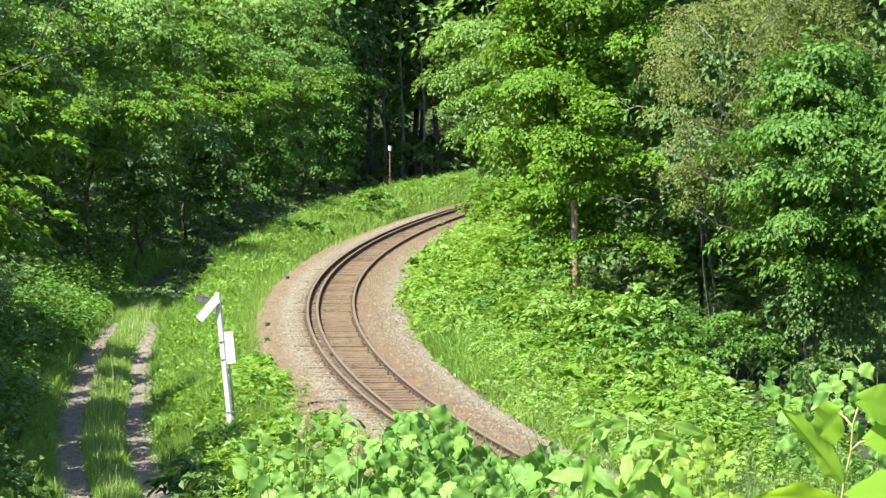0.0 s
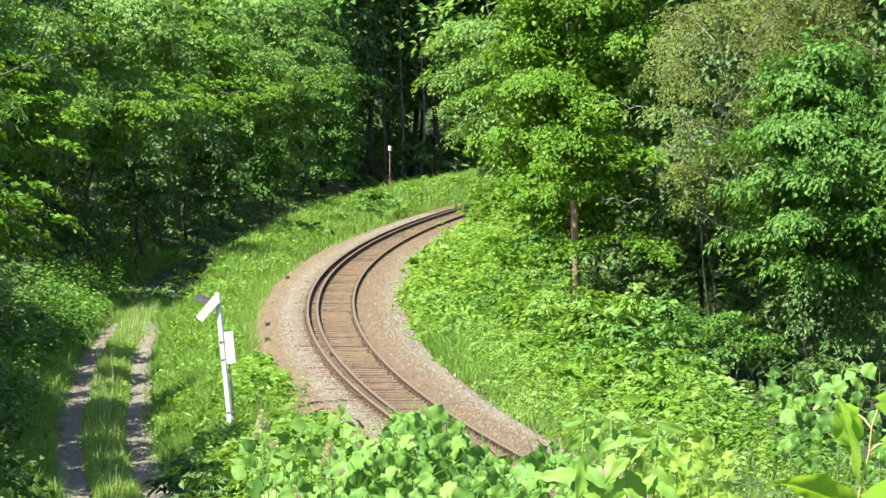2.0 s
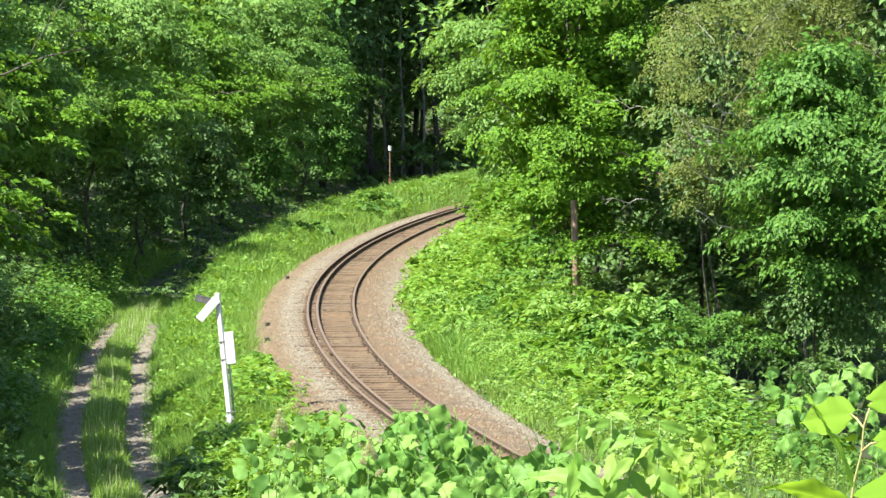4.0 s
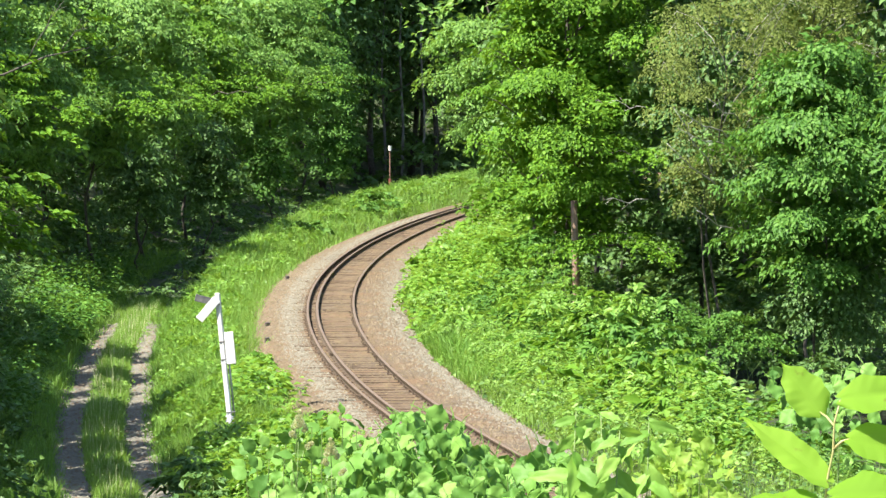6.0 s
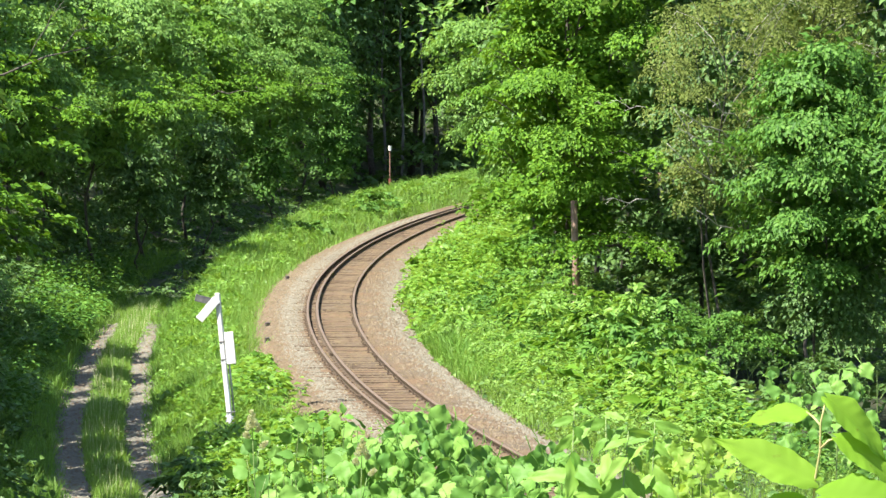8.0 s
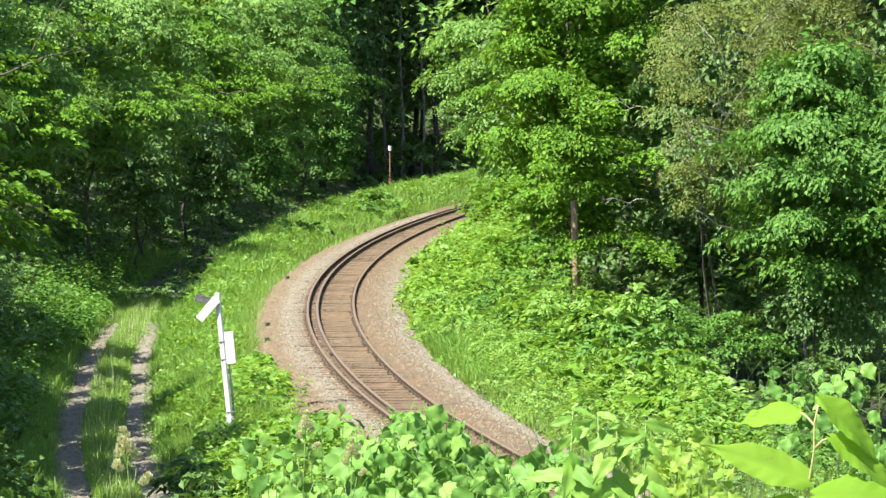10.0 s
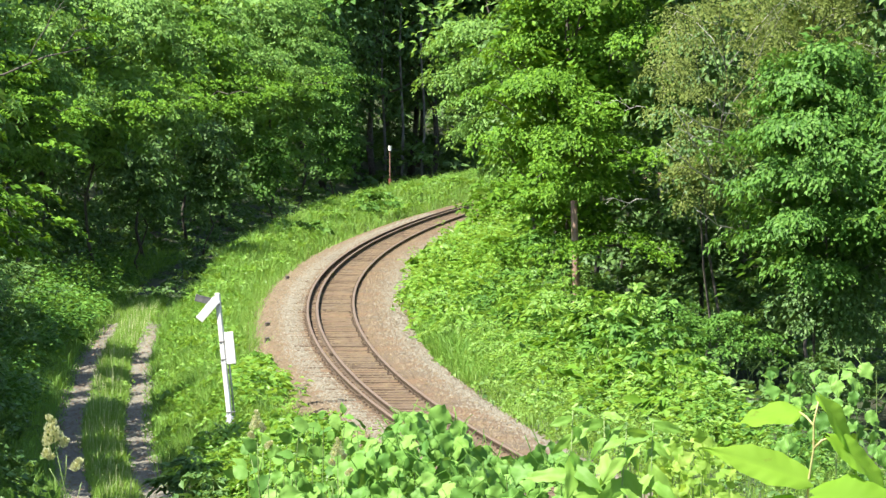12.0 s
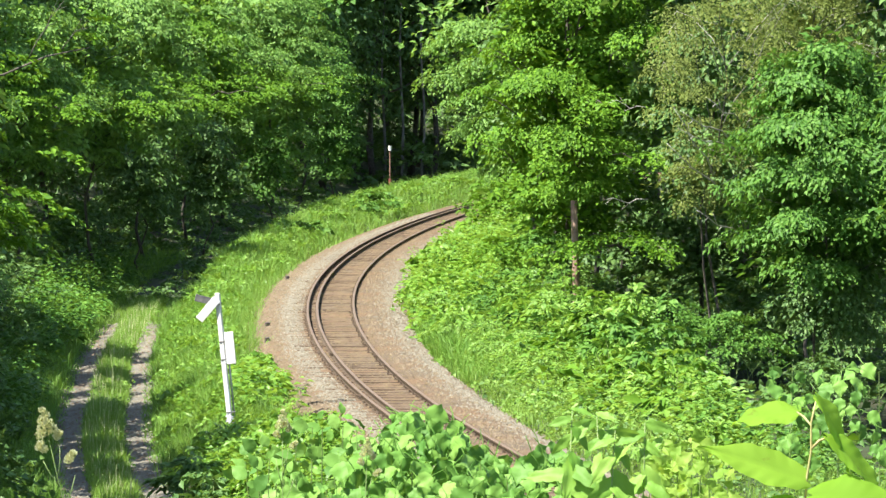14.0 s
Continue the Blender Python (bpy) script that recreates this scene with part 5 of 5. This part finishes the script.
VINES = [thicket("vine", 17.0, [(-0.70, 4.88), (-0.62, 4.93), (-0.54, 4.91), (-0.42, 4.86)], 70, VINE_LEAVES, M_VINE, "broad heart-shaped vine leaves on the slope", seed=3),
         thicket("vine", 17.4, [(-0.45, 4.88), (-0.33, 4.96), (-0.24, 5.08), (-0.10, 5.16), (0.01, 5.11), (0.09, 5.05), (0.17, 4.98), (0.26, 4.93)], 330, VINE_LEAVES, M_VINE, "thick mound of broad heart-shaped vine leaves", seed=5),
         thicket("vine", 16.2, [(0.02, 4.96), (0.12, 5.00), (0.22, 5.00), (0.32, 5.09), (0.42, 5.10), (0.54, 5.06), (0.66, 4.97)], 310, VINE_LEAVES, M_VINE, "broad bright vine leaves hanging over the slope", seed=8),
         thicket("vine", 24.0, [(1.82, 4.80), (1.88, 4.90), (1.97, 4.82), (2.06, 4.78), (2.14, 4.88), (2.26, 4.86), (2.35, 4.80), (2.48, 4.82)], 54, VINE_LEAVES, M_VINE, "vine with heart-shaped leaves climbing above the weeds", seed=21, tail=0.46, stems=3, scale=(0.6, 1.15)),
         thicket("creeper", 20.0, [(-0.95, 4.66), (-0.75, 4.80), (-0.6, 4.86), (-0.45, 4.86), (-0.32, 4.82)], 130, SMALL_LEAVES, M_VINE, "tangle of small pale green creeper leaves", seed=12, hang=False, scale=(0.6, 1.3)),
         thicket("creeper", 17.6, [(0.80, 4.86), (0.92, 4.95), (1.06, 4.97), (1.18, 4.86)], 260, LIME_LEAVES, M_LIME, "yellow-green bush of small lobed leaves", seed=14, hang=False, scale=(0.42, 1.05))]


def lance_shoot(x, y, top, n, label, seed, bow=0.0):
    """A tall shoot with long drooping leaves."""
    r = np.random.default_rng(seed)
    zg = float(ground_z(x, y)) - 0.03
    h = top - zg
    t = empty("knotweed", pose(x, y, zg), label, "plant", "knotweed shoots")
    pts = [(bow * (k / 6) ** 2, 0.02 * math.sin(k), h * k / 6) for k in range(7)]
    shaft("stem", pts, [0.0045 - 0.0005 * k for k in range(7)], M_STEM, t)
    for k in range(n):
        f = 1 - 0.5 * (k / n) ** 0.9
        i = min(5.99, f * 6)
        b = Vector(pts[int(i)]).lerp(Vector(pts[int(i) + 1]), i % 1)
        right = k % 2
        th = r.normal(-48, 30) if right else r.normal(228, 30)
        if k < 5:
            th = (-15, 195, -45, 225, 50)[k]
        place("leaf", LANCE_LEAVES[k % 4], M_LANCE, t,
              m=leaf_pose(b, th, r.normal(-12, 20), r.normal(32, 20)) @ Matrix.Scale(r.uniform(0.6, 0.9) if k < 5 else r.uniform(0.75, 1.2), 4))
    return t


SHOOTS = [lance_shoot(0.36, 13.0, 5.50, 30, "pale-stemmed knotweed shoot with drooping leaves", 4, 0.03),
          lance_shoot(0.47, 12.6, 5.47, 30, "knotweed shoot with long drooping green leaves", 6, 0.05),
          lance_shoot(0.62, 13.4, 5.42, 28, "knotweed shoot with long drooping green leaves", 9, 0.02),
          lance_shoot(0.53, 14.0, 5.40, 30, "knotweed shoot with long drooping green leaves", 15, -0.02)]


def big_knotweed():
    t = empty("knotweed", pose(0.849, 10.0, 4.375), "tall knotweed shoot with large bright lime leaves swaying", "plant", "knotweed shoots")
    shaft("stem", [(0.01, 0, -0.02), (-0.004, 0, 0.5), (-0.012, 0, 1.0), (0, 0, 1.215), (0.0105, 0, 1.2805), (0.0105, 0, 1.346), (0.022, 0, 1.40)],
          [0.005, 0.0042, 0.0034, 0.003, 0.0027, 0.0024, 0.0018], M_STEM_RED, t, "pale reddish jointed stem")
    shaft("petiole", [(0.0105, 0, 1.285), (0.03, 0, 1.305), (0.052, 0, 1.312)], [0.0035, 0.003, 0.0025], M_STEM_RED, t)
    shaft("petiole", [(0.0105, 0, 1.340), (-0.004, 0.04, 1.357), (-0.016, 0.08, 1.364)], [0.003, 0.0026, 0.0022], M_STEM_RED, t)
    spec = [(0.262, 0.098, 0.04), (0.155, 0.096, 0.08), (0.21, 0.10, 0.22), (0.21, 0.10, 0.25), (0.23, 0.12, 0.2), (0.21, 0.12, 0.2)]
    return t, [place("leaf", leaf_mesh("leaf", L, W, 0.60, c, 0.12, 0.04, 36, 6, 71 + i, 0.0, 0.74), M_KNOT, t) for i, (L, W, c) in enumerate(spec)]


KNOTWEED, KNOT_LEAVES = big_knotweed()


def seed_stalk(x, y, top, label, scale=1.0, seed=1):
    """A cocksfoot stalk: thin culm, a loose head of three lobes of spikelets."""
    r = np.random.default_rng(seed)
    zg = float(ground_z(x, y)) - 0.02
    h = top - zg
    t = empty("grass_stalk", pose(x, y, zg), label, "grass stalk", "seeding grass stalks")
    shaft("culm", [(0, 0, 0), (0.012, 0, h * 0.5), (0, 0, h - 0.15), (0, 0, h - 0.01)], [0.0016, 0.0013, 0.0010, 0.0007], M_STEM, t, sides=5)
    lobes = [[(0, 0, -0.004, 0.008), (0.006, 0.004, -0.02, 0.011), (-0.007, 0, -0.03, 0.012), (0.010, -0.004, -0.043, 0.013), (-0.012, 0.004, -0.052, 0.014), (0.017, 0.003, -0.062, 0.013), (-0.020, -0.003, -0.070, 0.013), (0.0, 0.006, -0.064, 0.014)],
             [(0.024, 0.01, -0.086, 0.010), (0.030, 0.008, -0.078, 0.010)], [(-0.030, 0, -0.104, 0.012), (-0.020, 0.003, -0.112, 0.011), (-0.026, 0.004, -0.096, 0.010)], [(0.05, 0, -0.148, 0.011), (0.042, 0, -0.157, 0.012), (0.058, 0, -0.142, 0.009)]]
    for tufts in lobes:
        c = (tufts[0][0], tufts[0][1], h + tufts[0][2])
        cc = np.repeat(np.array([(q[0] * scale, q[1] * scale, h + q[2] * scale) for q in tufts]), 110, 0)
        n = len(cc)
        d = unit(r.normal(0, 1, (n, 3)))
        pos = cc + d * (np.repeat([q[3] for q in tufts], 110) * scale * r.uniform(0.2, 1, n) ** 0.4)[:, None]
        v, f = leaf_arrays(pos, d * [0.5, 0.5, 0.3] + [0, 0, 0.8], r.normal(0, 1, (n, 3)), r.uniform(0.006, 0.010, n) * scale, r.uniform(0.003, 0.005, n) * scale)
        tagged(place("seed_head", quick_mesh("seed_head", v, f), M_SEED, t), kind="stuff")
        shaft("pedicel", [(0, 0, max(0.1, c[2] - 0.06)), (c[0] * 0.6 * scale, c[1] * scale, c[2] - 0.03), (c[0] * scale, c[1] * scale, c[2])], [0.0014, 0.001, 0.0008], M_STEM, t, sides=4)
    return t


STALKS = [seed_stalk(-0.513, 9.0, 5.84, "pale seeding grass stalk swaying in the wind", 0.74, 2),
          seed_stalk(-0.21, 9.6, 5.72, "pale seeding grass stalk", 0.5, 4), seed_stalk(-0.36, 9.4, 5.80, "pale seeding grass stalk", 0.5, 6)]


# ---- what the wind moves ----
def motions():
    lean_rows = ((0, 65), (0.25, 74), (0.5, 83), (1, 98), (1.5, 96), (2, 96), (2.3, 84), (2.5, 70), (2.8, 72), (3.0, 86), (3.2, 103), (3.7, 96), (4.5, 55), (5.3, 30), (5.5, 43), (5.75, 38),
                 (6, 35), (6.5, 36), (7, 28), (7.5, 6), (8, 13), (8.2, 12), (9.2, 6), (10.3, 2), (11, 0), (12, 2), (13, 0), (14, -2))
    lean = [(t, math.degrees(math.atan(d / 927.0))) for t, d in lean_rows]
    walk(KNOTWEED, [(t, pose(0.849, 10.0, 4.375, 0, a, 0)) for t, a in lean])
    ts, aa = [q[0] for q in lean], [q[1] for q in lean]

    def flutter(leaf, base, rows):
        walk(leaf, [(t, leaf_pose(Vector(base), th + float(np.interp(t, ts, aa)), ph, rh)) for t, th, ph, rh in rows])

    flutter(KNOT_LEAVES[0], (-0.004, -0.004, 1.213), ((0, 128, 30, 118), (0.5, 125, 25, 122), (1, 100, 35, 98), (1.5, 99, 35, 98), (2, 100, 35, 98), (2.5, 122, 28, 118), (2.8, 124, 28, 120), (3.0, 110, 35, 110),
            (3.2, 98, 36, 98), (4.2, 120, 34, 75), (5.3, 143, 22, 45), (5.5, 143, 25, 45), (6, 142, 25, 42), (6.5, 139, 25, 42), (7, 150, 15, 38), (7.5, 158, 8, 35), (8, 157, 8, 35), (8.2, 157, 8, 35), (10.5, 161, 0, 38), (12, 162, 2, 40), (14, 161, 0, 38)))
    flutter(KNOT_LEAVES[1], (-0.016, 0.080, 1.364), ((0, 235, 50, 30), (1, 240, 55, 30), (2.5, 235, 50, 30), (3.2, 240, 52, 30), (3.9, 200, 40, 35), (4.6, 150, 25, 15), (5.3, 96, 18, -24), (5.5, 97, 18, -24), (5.8, 108, 18, -12), (6, 127, 16, 8),
            (6.2, 150, 12, 35), (6.5, 158, 8, 52), (7, 172, 0, 66), (7.5, 184, 0, 70), (8, 187, 0, 68), (10.5, 188, 0, 62), (14, 186, 0, 62)))
    flutter(KNOT_LEAVES[2], (0.026, 0.004, 1.404), ((0, -14, 15, 30), (1, -10, 15, 30), (2.5, -14, 15, 30), (3.2, -10, 15, 30), (5.3, 30, -8, 32), (5.5, 30, -8, 32), (6, 10, -5, 36), (6.5, -22, 0, 42), (7, -28, 0, 46), (7.5, -36, 0, 50), (8, -38, 0, 52),
            (10.5, -42, 0, 56), (12.5, -55, 10, 66), (14, -56, 10, 66)))
    flutter(KNOT_LEAVES[3], (0.05, -0.004, 1.312), ((0, 2, 10, 40), (1, 4, 10, 40), (2.5, 2, 10, 38), (3.2, 4, 12, 40), (5.3, 4, -8, 32), (5.5, 4, -8, 32), (6, -8, -5, 34), (6.5, -12, 0, 40), (7.5, -28, 0, 52), (8, -30, 0, 54), (10.5, -33, 0, 58), (14, -38, 5, 62)))
    flutter(KNOT_LEAVES[4], (0.012, -0.03, 1.18), ((0, 12, -20, 52), (3.2, 12, -20, 52), (5.5, 10, -20, 48), (8, 2, -20, 46), (14, 0, -20, 46)))
    flutter(KNOT_LEAVES[5], (-0.004, -0.02, 1.155), ((0, 166, 15, 122), (0.5, 150, 15, 132), (1, 152, 20, 130), (2, 155, 20, 128), (2.5, 162, 15, 125), (3.2, 155, 20, 130), (5.3, 170, 10, 80), (6.5, 172, 10, 70), (7.5, 184, 5, 60), (10.5, 195, 0, 60), (14, 195, 0, 60)))

    # the cocksfoot: head height and side-sway by time, metres
    x0, y0, h = -0.513, 9.0, 1.44
    z0 = STALKS[0].matrix_basis.translation.z
    rows = []
    for t, hx, hz in ((0, -0.84, 5.60), (0.1, -0.80, 5.64), (0.2, -0.735, 5.70), (0.3, -0.675, 5.73), (0.4, -0.635, 5.755), (0.5, -0.585, 5.77), (0.7, -0.52, 5.80), (0.9, -0.50, 5.795), (1.0, -0.515, 5.80), (1.2, -0.53, 5.80), (1.5, -0.515, 5.785),
                      (1.7, -0.42, 5.765), (1.9, -0.33, 5.70), (2.5, -0.28, 5.60), (4.2, -0.26, 5.58), (6.5, -0.26, 5.60), (8.2, -0.34, 5.62), (9.3, -0.52, 5.74), (10.3, -0.72, 5.83), (10.5, -0.75, 5.84), (11, -0.815, 5.84), (11.5, -0.83, 5.825),
                      (12, -0.818, 5.835), (12.5, -0.83, 5.865), (13, -0.85, 5.86), (13.5, -0.812, 5.845), (14, -0.832, 5.85)):
        a = math.asin((hx - x0) / h)
        rows.append((t, pose(x0, y0, z0 - 0.045 + hz - (z0 + h * math.cos(a)), 0, math.degrees(a), 0)))
    walk(STALKS[0], rows)
    b = LOW_LIMB.matrix_basis.translation.copy()
    walk(LOW_LIMB, [(t, pose(b.x, b.y, b.z, 0, a, 0)) for t, a in ((0, 0.0), (0.5, 0.5), (1.0, 1.0), (1.5, 1.3), (2.0, 1.0), (2.5, -0.1), (3.0, -1.4), (4.2, 0.6), (5.5, 0.0), (6.0, -0.6), (6.5, -0.7), (7.0, 0.8), (7.5, 1.3), (8.0, 1.3),
         (9.2, -0.4), (10.5, -1.2), (11.0, -0.9), (11.5, -0.3), (12.0, 1.6), (12.5, 1.6), (13.0, 2.3), (13.5, 3.0), (14.0, 3.1))])
    for ob, ph, amp in ((STALKS[1], 0.4, 2.2), (STALKS[2], 2.0, 2.8)):
        b = ob.matrix_basis.translation.copy()
        walk(ob, [(t * 0.7, pose(b.x, b.y, b.z, 0, amp * math.sin(t * 1.3 + ph) + 0.5 * math.sin(t * 3.1), 0)) for t in range(21)])
    for i, ob in enumerate(SWAYING):
        b = ob.matrix_basis.translation.copy()
        walk(ob, [(t * 0.7, pose(b.x, b.y, b.z, 0.5 * math.sin(t * 0.9 + i * 2.1), 0.7 * math.sin(t * 1.2 + i * 1.3) + 0.3 * math.sin(t * 2.7 + i), 0)) for t in range(21)])
    for i, ob in enumerate(VINES):
        b = ob.matrix_basis.translation.copy()
        walk(ob, [(t * 0.7, pose(b.x, b.y, b.z, 0, 0.22 * math.sin(t * 1.1 + i * 1.7) + 0.12 * math.sin(t * 2.3 + i), 0)) for t in range(21)])
    for ob, amp, ph in zip(SHOOTS, (1.9, 2.4, 2.0, 2.2), (0, 1.1, 2.3, 0.6)):
        b = ob.matrix_basis.translation.copy()
        walk(ob, [(t * 0.7, pose(b.x, b.y, b.z, 0, amp * (1.6 * math.exp(-t / 5) + 0.35 * math.sin(t * 1.1 + ph)), 4 * math.sin(t * 0.8 + ph))) for t in range(21)])


motions()
